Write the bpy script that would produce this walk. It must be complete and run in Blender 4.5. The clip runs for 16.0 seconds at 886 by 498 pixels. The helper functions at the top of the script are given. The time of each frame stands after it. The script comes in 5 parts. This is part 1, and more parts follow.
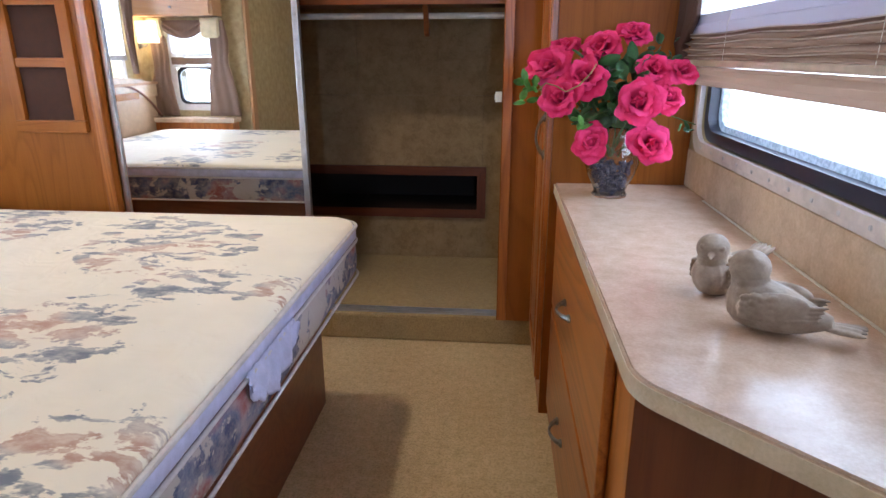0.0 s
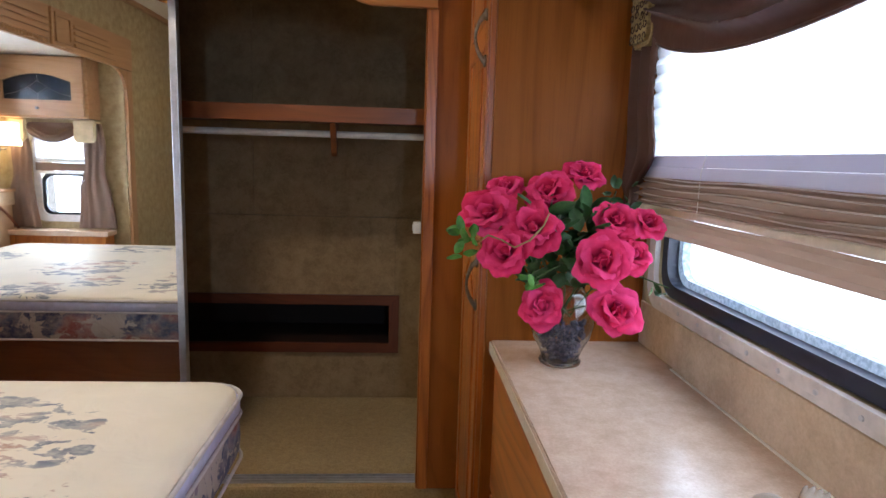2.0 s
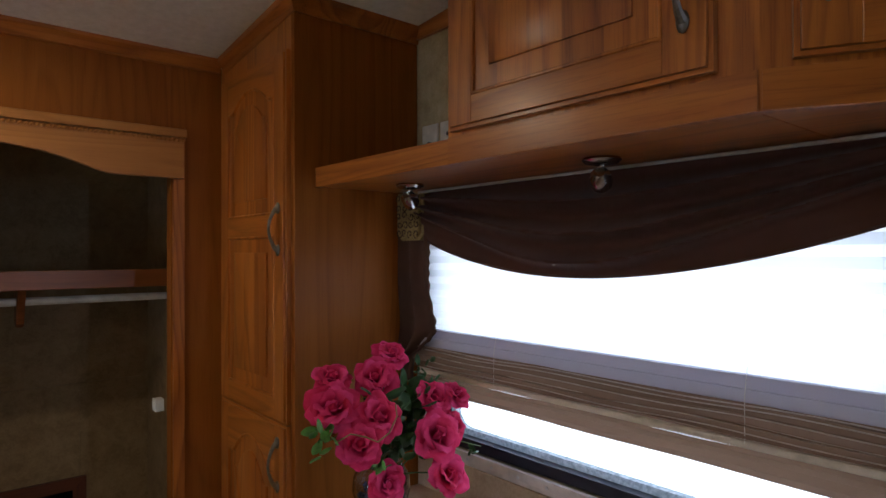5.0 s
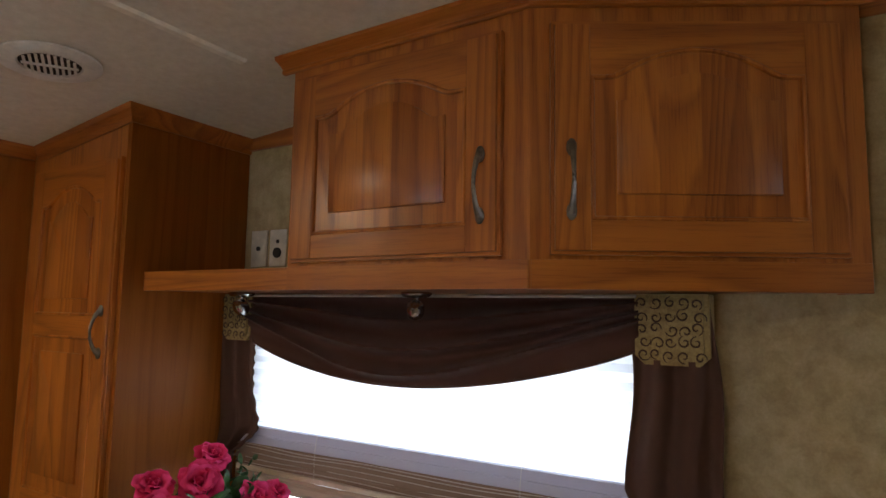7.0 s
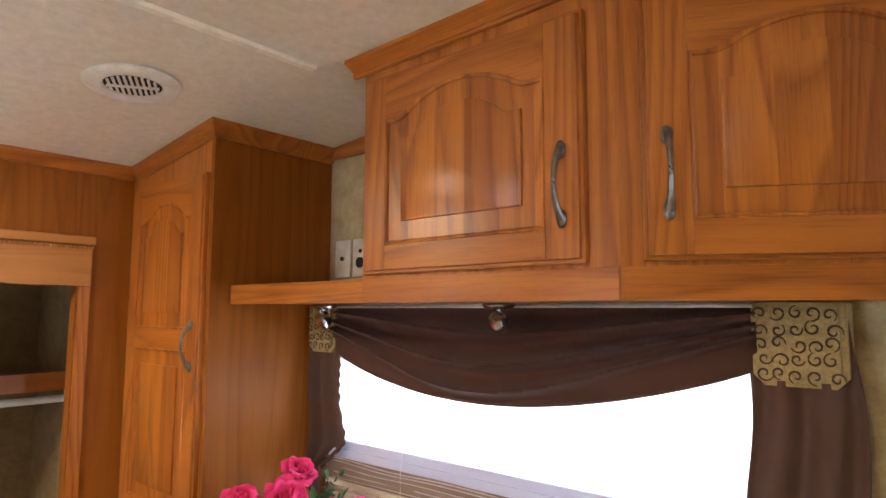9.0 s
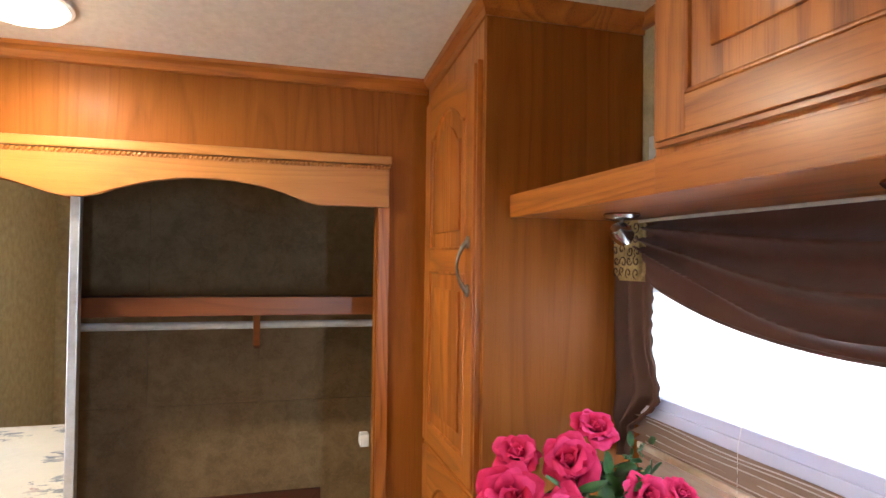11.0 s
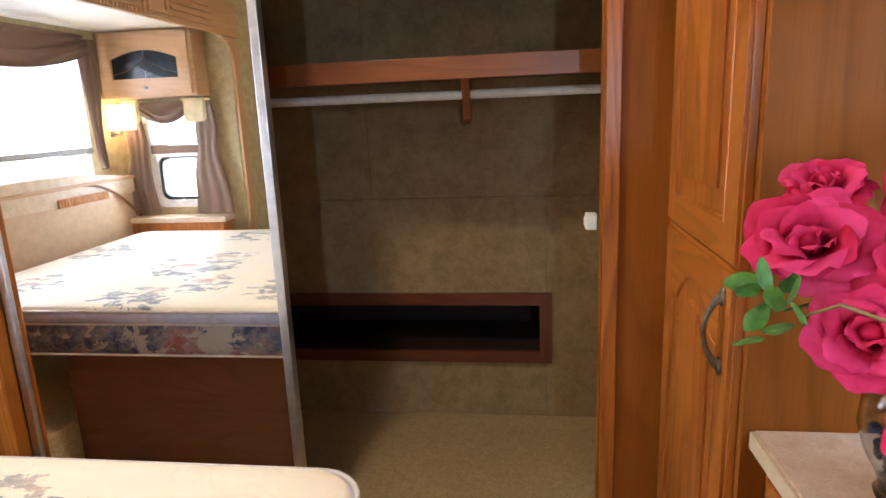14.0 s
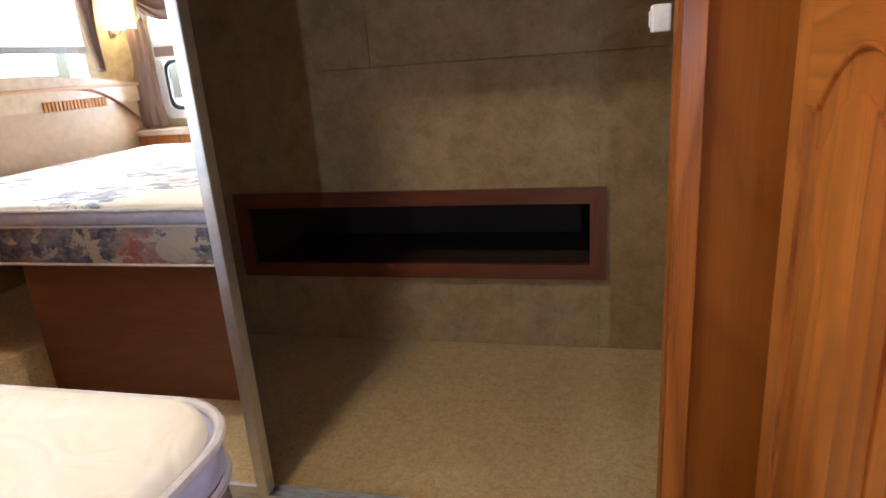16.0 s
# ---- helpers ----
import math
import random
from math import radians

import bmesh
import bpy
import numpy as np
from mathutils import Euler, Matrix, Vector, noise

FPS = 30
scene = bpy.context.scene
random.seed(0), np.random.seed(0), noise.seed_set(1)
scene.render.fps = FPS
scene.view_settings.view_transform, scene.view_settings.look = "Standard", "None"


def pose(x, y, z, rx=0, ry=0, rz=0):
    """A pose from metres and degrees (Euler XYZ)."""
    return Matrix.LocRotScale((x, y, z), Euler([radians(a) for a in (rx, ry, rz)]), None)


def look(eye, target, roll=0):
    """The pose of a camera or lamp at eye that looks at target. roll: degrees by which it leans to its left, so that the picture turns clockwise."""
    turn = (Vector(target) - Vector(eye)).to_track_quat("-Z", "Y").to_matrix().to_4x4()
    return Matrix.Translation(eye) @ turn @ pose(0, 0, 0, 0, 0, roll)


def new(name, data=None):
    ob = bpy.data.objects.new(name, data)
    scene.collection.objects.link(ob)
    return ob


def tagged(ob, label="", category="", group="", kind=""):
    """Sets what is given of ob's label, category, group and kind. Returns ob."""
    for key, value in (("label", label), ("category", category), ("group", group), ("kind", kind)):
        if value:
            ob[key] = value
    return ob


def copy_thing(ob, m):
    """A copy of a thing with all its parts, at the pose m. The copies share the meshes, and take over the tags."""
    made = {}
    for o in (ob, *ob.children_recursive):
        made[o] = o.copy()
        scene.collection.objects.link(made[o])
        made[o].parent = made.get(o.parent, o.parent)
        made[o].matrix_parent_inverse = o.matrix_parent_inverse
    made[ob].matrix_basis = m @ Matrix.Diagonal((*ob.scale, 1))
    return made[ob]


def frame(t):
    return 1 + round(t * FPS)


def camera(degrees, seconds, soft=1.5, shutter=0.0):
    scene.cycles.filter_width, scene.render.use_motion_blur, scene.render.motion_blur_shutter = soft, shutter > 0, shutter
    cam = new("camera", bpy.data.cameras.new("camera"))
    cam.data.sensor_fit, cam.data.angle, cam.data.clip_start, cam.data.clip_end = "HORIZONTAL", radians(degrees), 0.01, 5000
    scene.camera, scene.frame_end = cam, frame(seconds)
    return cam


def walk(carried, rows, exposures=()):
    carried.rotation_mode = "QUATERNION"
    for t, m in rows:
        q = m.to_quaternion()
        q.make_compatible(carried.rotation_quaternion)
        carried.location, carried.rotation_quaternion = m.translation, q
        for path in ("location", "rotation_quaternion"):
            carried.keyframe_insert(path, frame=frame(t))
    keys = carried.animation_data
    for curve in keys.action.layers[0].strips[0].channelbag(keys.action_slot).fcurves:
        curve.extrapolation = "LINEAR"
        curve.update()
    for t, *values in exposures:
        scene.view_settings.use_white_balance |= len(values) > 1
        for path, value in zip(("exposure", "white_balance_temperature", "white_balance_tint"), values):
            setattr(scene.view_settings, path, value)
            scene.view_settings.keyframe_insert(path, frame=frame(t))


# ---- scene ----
cam = camera(71.7, 16.0)
METRES, EYE, TILT, LEAN, TURN = 3.08, 1.187, 0.0, 0.0, 5.3
ROWS = [
    (0.0, 0.0, 0.0, 0.0, -0.01, -17.6, 0.04),
    (0.5, -0.0008, 0.0351, 0.007, -3.74, -14.81, -0.68),
    (1.0, -0.0017, 0.0686, 0.0138, -6.09, -12.99, -1.6),
    (1.5, 0.0008, 0.0982, 0.0199, -7.19, -9.71, -0.96),
    (2.0, -0.0069, 0.1244, 0.0242, -8.83, -8.29, -1.69),
    (2.5, -0.034, 0.1588, 0.0232, -15.89, -7.8, 0.84),
    (3.0, -0.0537, 0.1706, 0.0324, -22.89, -5.92, 1.72),
    (3.5, -0.0661, 0.1712, 0.0468, -30.44, -4.11, 0.42),
    (3.7, -0.072, 0.1712, 0.052, -31.8, -1.7, 0.3),
    (5.8, -0.2255, 0.1475, 0.124, -56.4, 1.95, -0.1),
    (6.0, -0.2302, 0.1449, 0.1272, -58.81, 3.1, -0.23),
    (6.5, -0.2384, 0.137, 0.1364, -61.38, 4.12, -0.7),
    (7.0, -0.2426, 0.1309, 0.1443, -64.16, 5.66, -0.89),
    (7.5, -0.2455, 0.1243, 0.1547, -65.76, 8.06, -0.77),
    (8.0, -0.2409, 0.1255, 0.1567, -64.55, 7.42, -0.09),
    (8.2, -0.2385, 0.1262, 0.157, -63.5, 7.3, 0.0),
    (10.5, -0.107, 0.1825, 0.1299, -29.41, 1.79, -0.72),
    (11.0, -0.082, 0.205, 0.1254, -21.56, 1.06, -0.73),
    (11.5, -0.0666, 0.219, 0.1205, -14.2, -1.14, 1.77),
    (12.0, -0.0483, 0.2427, 0.1118, -4.99, -1.2, -0.76),
    (12.5, -0.0326, 0.2685, 0.1041, 2.41, -3.14, 0.03),
    (13.0, -0.024, 0.2886, 0.0877, 4.13, -7.68, 0.77),
    (13.5, -0.0259, 0.3008, 0.0629, 4.49, -10.98, 1.57),
    (14.0, -0.0245, 0.3221, 0.0367, 2.02, -12.64, 2.3),
    (14.5, -0.0334, 0.3599, 0.005, 1.59, -14.95, 1.83),
    (15.0, -0.0331, 0.395, -0.0206, 1.15, -14.12, 2.89),
    (15.5, -0.0151, 0.4264, -0.057, 3.12, -17.59, 2.75),
    (16.0, 0.0098, 0.474, -0.0624, 7.92, -17.15, 4.07),
]
EXPOSURES = [(0, -0.17, 5850, 12), (1, -0.32, 5850, 12), (1.5, -0.42, 6000, 12), (2.5, -0.5, 6100, 12), (3.5, -0.90, 6000, 12), (6, -1.8, 6600, 11), (7, -1.25, 6800, 11), (8, -0.22, 6900, 11), (8.2, -0.05, 6900, 11), (10.5, 0.27, 6500, 11), (11, 0.30, 6500, 11), (12.5, 0.33, 6600, 11), (14.5, 0.16, 6300, 11), (16, 0.36, 6000, 11)]
walk(cam, [(t, pose(0, 0, EYE, TILT, LEAN, TURN) @ pose(METRES * x, METRES * y, METRES * z, 90 + pitch, roll, yaw)) for t, x, y, z, yaw, pitch, roll in ROWS], EXPOSURES)

# ---- world, sun, large lights ----
world = bpy.data.worlds.new("world")
scene.world = world
world.use_nodes = True
_wn = world.node_tree.nodes
_sky = _wn.new("ShaderNodeTexSky")
_sky.sky_type, _sky.sun_disc = "NISHITA", False
_sky.sun_elevation, _sky.sun_rotation = radians(71), radians(176)
world.node_tree.links.new(_sky.outputs[0], _wn["Background"].inputs[0])
_wn["Background"].inputs[1].default_value = 0.15

sun = new("sun", bpy.data.lights.new("sun", "SUN"))
sun.data.energy, sun.data.angle, sun.data.color = 4.5, radians(0.6), (1, 0.95, 0.88)
sun.matrix_world = look((0.3, -4, 12), (0, 0, 0))


def window_light(name, at, target, w, h, watts, colour=(0.72, 0.84, 1.0)):
    lamp = new(name, bpy.data.lights.new(name, "AREA"))
    lamp.data.shape, lamp.data.size, lamp.data.size_y = "RECTANGLE", w, h
    lamp.data.energy, lamp.data.color = watts, colour
    lamp.matrix_world = look(at, target)
    return lamp


window_light("daylight_window_right", (0.66, 1.18, 1.30), (-2, 1.18, 1.03), 1.66, 0.84, 34)
window_light("daylight_window_headboard", (-2.70, 1.25, 1.36), (2, 1.25, 1.0), 1.05, 0.6, 47)
window_light("daylight_window_nightstand", (-2.24, 0.24, 1.05), (-2.0, 3, 0.8), 0.25, 0.5, 12)
window_light("daylight_hall", (0.43, -3.3, 1.45), (0.0, 3, 0.9), 0.12, 0.8, 29, (0.62, 0.78, 1.0))


def point_lamp(name, at, watts, radius, colour=(1.0, 0.78, 0.52)):
    lamp = new(name, bpy.data.lights.new(name, "POINT"))
    lamp.data.energy, lamp.data.shadow_soft_size, lamp.data.color = watts, radius, colour
    lamp.location = at
    return lamp


def down_lamp(name, at, watts, colour=(1.0, 0.86, 0.66), size=0.15):
    lamp = new(name, bpy.data.lights.new(name, "AREA"))
    lamp.data.shape, lamp.data.size = "DISK", size
    lamp.data.energy, lamp.data.color = watts, colour
    lamp.location = at
    return lamp


down_lamp("ceiling_lamp_front", (-0.83, 2.02, 2.045), 10.0, size=0.10)
# Rear lamp and bulb are unseen fill, added to brighten bed, floor and cabinets.
down_lamp("ceiling_lamp_rear", (-0.85, 0.45, 2.14), 3.5)
point_lamp("ceiling_lamp_rear_bulb", (-0.85, 0.45, 2.08), 2.2, 0.11, (1.0, 0.86, 0.66))
point_lamp("ceiling_lamp_bulb", (-0.83, 2.05, 2.040), 0.35, 0.09, (1.0, 0.86, 0.66))
point_lamp("sconce_bulb", (-2.50, 0.46, 1.34), 1.2, 0.03)


# ---- materials ----
def principled(name, colour=(0.8, 0.8, 0.8), rough=0.5, metal=0.0):
    m = bpy.data.materials.new(name)
    m.use_nodes = True
    b = m.node_tree.nodes["Principled BSDF"]
    b.inputs["Base Color"].default_value = (*colour, 1)
    b.inputs["Roughness"].default_value = rough
    b.inputs["Metallic"].default_value = metal
    return m, m.node_tree.nodes, m.node_tree.links, b


def coords(nodes, links, scale=(1, 1, 1), spread=3.0):
    tc = nodes.new("ShaderNodeTexCoord")
    info = nodes.new("ShaderNodeObjectInfo")
    mul = nodes.new("ShaderNodeMath")
    mul.operation = "MULTIPLY"
    mul.inputs[1].default_value = spread
    links.new(info.outputs["Random"], mul.inputs[0])
    add = nodes.new("ShaderNodeVectorMath")
    links.new(tc.outputs["Object"], add.inputs[0])
    links.new(mul.outputs[0], add.inputs[1])
    mp = nodes.new("ShaderNodeMapping")
    mp.inputs["Scale"].default_value = scale
    links.new(add.outputs[0], mp.inputs[0])
    return mp.outputs[0]


def noise_tex(nodes, links, vec, scale, detail=4, rough=0.55, distortion=0.0):
    n = nodes.new("ShaderNodeTexNoise")
    n.inputs["Scale"].default_value = scale
    n.inputs["Detail"].default_value = detail
    n.inputs["Roughness"].default_value = rough
    n.inputs["Distortion"].default_value = distortion
    links.new(vec, n.inputs["Vector"])
    return n.outputs["Fac"]


def ramp(nodes, links, fac, stops):
    r = nodes.new("ShaderNodeValToRGB")
    e = r.color_ramp.elements
    while len(e) < len(stops):
        e.new(0.5)
    for el, (p, c) in zip(e, stops):
        el.position, el.color = p, (*c, 1)
    links.new(fac, r.inputs[0])
    return r.outputs[0]


def mix(nodes, links, fac, a, b, blend="MIX"):
    m = nodes.new("ShaderNodeMix")
    m.data_type, m.blend_type = "RGBA", blend
    for sock, v in ((m.inputs[0], fac), (m.inputs[6], a), (m.inputs[7], b)):
        if isinstance(v, (int, float)):
            sock.default_value = v
        elif isinstance(v, tuple):
            sock.default_value = (*v, 1)
        else:
            links.new(v, sock)
    return m.outputs[2]


def bump(nodes, links, b, fac, strength, distance=0.002):
    n = nodes.new("ShaderNodeBump")
    n.inputs["Strength"].default_value, n.inputs["Distance"].default_value = strength, distance
    links.new(fac, n.inputs["Height"])
    links.new(n.outputs[0], b.inputs["Normal"])


def math_node(nodes, links, op, a, b=None):
    m = nodes.new("ShaderNodeMath")
    m.operation = op
    for i, v in enumerate((a, b)):
        if v is None:
            continue
        if isinstance(v, (int, float)):
            m.inputs[i].default_value = v
        else:
            links.new(v, m.inputs[i])
    return m.outputs[0]


def wood(name, axis, light, mid, dark, rough=0.32, grain=1.0, coat=0.5, boards=0.0, coat_rough=0.25):
    """Varnished wood with its grain along an axis (0, 1, 2): flat-sawn arches, streaks and open pores. boards: glued boards a metre."""
    m, n, l, b = principled(name, mid, rough)
    across = [6.5, 6.5, 6.5]
    across[axis] = 0.75
    streaks = [30.0, 30.0, 30.0]
    streaks[axis] = 0.8
    pores = [260.0, 260.0, 260.0]
    pores[axis] = 9.0
    tc = n.new("ShaderNodeTexCoord")
    info = n.new("ShaderNodeObjectInfo")
    shift = math_node(n, l, "MULTIPLY", info.outputs["Random"], 3.0)
    tone = None
    if boards:
        sep = n.new("ShaderNodeSeparateXYZ")
        l.new(tc.outputs["Object"], sep.inputs[0])
        board = math_node(n, l, "FLOOR", math_node(n, l, "MULTIPLY", sep.outputs[0], boards))
        white = n.new("ShaderNodeTexWhiteNoise")
        white.noise_dimensions = "1D"
        l.new(board, white.inputs["W"])
        tone = white.outputs[0]
        shift = math_node(n, l, "ADD", shift, math_node(n, l, "MULTIPLY", tone, 5.0))
    add = n.new("ShaderNodeVectorMath")
    l.new(tc.outputs["Object"], add.inputs[0])
    l.new(shift, add.inputs[1])

    def stretched(scale):
        mp = n.new("ShaderNodeMapping")
        mp.inputs["Scale"].default_value = scale
        l.new(add.outputs[0], mp.inputs[0])
        return mp.outputs[0]

    field = noise_tex(n, l, stretched(across), 0.8, 1.5, 0.45, 0.5)
    rings = math_node(n, l, "FRACT", math_node(n, l, "MULTIPLY", field, 13.0))
    streak = noise_tex(n, l, stretched(streaks), 1.0, 4, 0.6)
    pore = noise_tex(n, l, stretched(pores), 1.0, 3, 0.7)
    base = ramp(n, l, streak, [(0.32, mid), (0.68, light)])
    late = ramp(n, l, rings, [(0.0, dark), (0.22, mid), (0.60, light), (0.82, light), (1.0, dark)])
    col = mix(n, l, 0.50 * grain, base, late)
    col = mix(n, l, 0.22 * grain, col, ramp(n, l, pore, [(0.36, dark), (0.50, light)]))
    if boards:
        col = mix(n, l, 1.0, col, ramp(n, l, tone, [(0.0, (0.80, 0.74, 0.70)), (1.0, (1.15, 1.16, 1.14))]), "MULTIPLY")
    l.new(col, b.inputs["Base Color"])
    rr = n.new("ShaderNodeMapRange")
    rr.inputs["To Min"].default_value, rr.inputs["To Max"].default_value = rough - 0.04, rough + 0.12
    l.new(pore, rr.inputs["Value"])
    l.new(rr.outputs[0], b.inputs["Roughness"])
    b.inputs["Coat Weight"].default_value, b.inputs["Coat Roughness"].default_value = coat, coat_rough
    b.inputs["Specular IOR Level"].default_value = 0.35 if coat > 0.1 else 0.12
    relief = math_node(n, l, "ADD", math_node(n, l, "MULTIPLY", rings, 0.35), pore)
    bump(n, l, b, relief, 0.16 * grain, 0.0010)
    return m


OAK = ((0.49, 0.157, 0.023), (0.31, 0.085, 0.010), (0.13, 0.030, 0.004))
PLY = ((0.33, 0.104, 0.014), (0.27, 0.080, 0.010), (0.13, 0.033, 0.004))
pale_oak_x, pale_oak_y, pale_oak_z = (wood("pale_oak_" + "xyz"[i], i, (0.50, 0.205, 0.044), (0.42, 0.158, 0.029), (0.26, 0.082, 0.013), 0.36, 0.6, 0.15) for i in range(3))
oak_x, oak_y, oak_z = (wood("oak_" + "xyz"[i], i, *OAK, coat=0.42, coat_rough=0.24) for i in range(3))
oak_boards = wood("oak_glued_boards", 2, *OAK, boards=13.5, coat=0.7, coat_rough=0.27)
ply_x, ply_y, ply_z = (wood("veneer_" + "xyz"[i], i, *PLY, rough=0.50, grain=0.6, coat=0.07) for i in range(3))
cherry_x, cherry_z = (wood('cherry_' + 'xz'[k], i, (0.15, 0.040, 0.014), (0.11, 0.027, 0.010), (0.06, 0.015, 0.006), rough=0.4, grain=0.6) for k, i in ((0, 0), (1, 2)))
dark_x, dark_z = (wood("dark_wood_" + "xz"[k], i, (0.22, 0.075, 0.030), (0.17, 0.052, 0.020), (0.10, 0.028, 0.011), rough=0.4, grain=0.6) for k, i in ((0, 0), (1, 2)))


# Paler copy of the oak: bright light on the slide-out is in the colour.
washed_x, washed_y, washed_z = (wood("washed_oak_" + "xyz"[i], i, (0.54, 0.315, 0.155), (0.47, 0.255, 0.115), (0.33, 0.155, 0.060), 0.36, 0.6, 0.15) for i in range(3))


def mottled(name, a, b_, c, scale=9.0, rough=0.75, relief=0.25):
    m, n, l, b = principled(name, a, rough)
    vec = coords(n, l, (1, 1, 1), 0.0)
    big = noise_tex(n, l, vec, scale, 6, 0.7, 0.25)
    small = noise_tex(n, l, vec, scale * 9, 4, 0.7)
    col = ramp(n, l, big, [(0.36, c), (0.5, a), (0.66, b_)])
    fine = ramp(n, l, small, [(0.3, (0.78, 0.76, 0.72)), (0.7, (1.0, 1.0, 1.0))])
    l.new(mix(n, l, 0.7, col, fine, "MULTIPLY"), b.inputs["Base Color"])
    bump(n, l, b, small, relief, 0.001)
    return m


wallpaper = mottled("tan_wallpaper", (0.49, 0.385, 0.205), (0.57, 0.46, 0.265), (0.40, 0.305, 0.152), 20.0)
# Darker copy of the tan wallpaper: the closet's dimness is in the colour.
shaded_paper = mottled("closet_wallpaper_shaded", (0.34, 0.232, 0.118), (0.40, 0.28, 0.150), (0.27, 0.18, 0.085), 16.0)
ceiling_mat = mottled("ceiling_vinyl", (0.84, 0.79, 0.69), (0.86, 0.81, 0.71), (0.82, 0.77, 0.67), 5.0, 0.6, 0.06)
laminate = mottled("beige_laminate", (0.61, 0.45, 0.345), (0.66, 0.50, 0.395), (0.55, 0.40, 0.30), 22.0, 0.22, 0.03)
splash_mat = mottled("backsplash_laminate", (0.58, 0.44, 0.305), (0.65, 0.51, 0.37), (0.49, 0.36, 0.235), 16.0, 0.5, 0.05)


def carpet_mat(name, a, b_, c):
    m, n, l, b = principled(name, a, 0.95)
    vec = coords(n, l, (1, 1, 1), 0.0)
    tuft = noise_tex(n, l, vec, 120.0, 3, 0.75)
    mid = noise_tex(n, l, vec, 34.0, 5, 0.72, 0.3)
    wide = noise_tex(n, l, vec, 3.0, 3)
    col = ramp(n, l, mid, [(0.22, c), (0.5, a), (0.80, b_)])
    col = mix(n, l, 0.85, col, ramp(n, l, tuft, [(0.34, (0.66, 0.62, 0.54)), (0.56, (1, 1, 1))]), "MULTIPLY")
    col = mix(n, l, 0.5, col, ramp(n, l, wide, [(0.35, (0.8, 0.78, 0.74)), (0.65, (1, 1, 1))]), "MULTIPLY")
    l.new(col, b.inputs["Base Color"])
    b.inputs["Sheen Weight"].default_value = 0.2
    bump(n, l, b, tuft, 0.8, 0.004)
    return m


carpet = carpet_mat("tan_carpet", (0.68, 0.51, 0.27), (0.80, 0.62, 0.36), (0.52, 0.37, 0.18))
# Carpet darkened for the closet, its shade put into the colour.
shaded_carpet = carpet_mat("shaded_carpet", (0.46, 0.33, 0.145), (0.52, 0.385, 0.18), (0.38, 0.27, 0.11))


def plain(name, colour, rough=0.5, metal=0.0, wear=0.12, scale=25.0):
    m, n, l, b = principled(name, colour, rough, metal)
    vec = coords(n, l)
    f = noise_tex(n, l, vec, scale, 5, 0.65)
    lo = tuple(c * (1 - wear) for c in colour)
    hi = tuple(min(1, c * (1 + wear)) for c in colour)
    l.new(ramp(n, l, f, [(0.35, lo), (0.65, hi)]), b.inputs["Base Color"])
    rr = n.new("ShaderNodeMapRange")
    rr.inputs["To Min"].default_value, rr.inputs["To Max"].default_value = max(0.02, rough - 0.05), rough + 0.08
    l.new(f, rr.inputs["Value"])
    l.new(rr.outputs[0], b.inputs["Roughness"])
    return m


aluminium = plain("satin_aluminium", (0.62, 0.62, 0.64), 0.35, 1.0)
nickel = plain("brushed_nickel", (0.25, 0.235, 0.22), 0.36, 1.0, 0.25, 60)
chrome = plain("chrome", (0.42, 0.41, 0.40), 0.2, 1.0, 0.05)
white_plastic = plain("white_plastic", (0.78, 0.77, 0.73), 0.4)
ivory_plastic = plain("ivory_plastic", (0.68, 0.64, 0.55), 0.4)
black_rubber = plain("black_rubber", (0.015, 0.015, 0.017), 0.5)
# Near-black brown: the shade inside the wall recess is put into the colour.
recess_shade = plain("recess_shade_wood", (0.022, 0.010, 0.006), 0.7)
# Black that stands in for unlit space behind panels and louvres.
void_shade = plain("black_void_shade", (0.02, 0.017, 0.015), 0.8)
rod_paint = plain("grey_white_enamel", (0.42, 0.41, 0.40), 0.4)
white_metal = plain("white_enamel", (0.74, 0.72, 0.70), 0.4)
scarf_solid = plain("brown_satin", (0.080, 0.032, 0.024), 0.55, 0, 0.3, 14)
scarf_solid.node_tree.nodes["Principled BSDF"].inputs["Sheen Weight"].default_value = 0.12
leather = plain("tan_vinyl", (0.50, 0.33, 0.19), 0.45, 0, 0.08)

mirror_mat, _, _, _b = principled("mirror_glass", (0.88, 0.89, 0.88), 0.015, 1.0)


def glass_mat(name, colour=(1, 1, 1), rough=0.0, ior=1.45):
    m, n, l, b = principled(name, colour, rough)
    b.inputs["Transmission Weight"].default_value, b.inputs["IOR"].default_value = 1.0, ior
    return m


pane_glass = glass_mat("pane_glass", (0.96, 0.98, 0.98), 0.0, 1.01)
vase_glass = glass_mat("vase_glass", (0.80, 0.84, 0.88), 0.02)


def glow(name, colour, strength):
    m = bpy.data.materials.new(name)
    m.use_nodes = True
    b = m.node_tree.nodes["Principled BSDF"]
    b.inputs["Base Color"].default_value = (*colour, 1)
    b.inputs["Emission Color"].default_value = (*colour, 1)
    b.inputs["Emission Strength"].default_value = strength
    return m


lamp_glow = glow("lamp_diffuser", (1.0, 0.86, 0.66), 10.0)
sconce_glow = glow("sconce_shade", (1.0, 0.85, 0.62), 5.0)


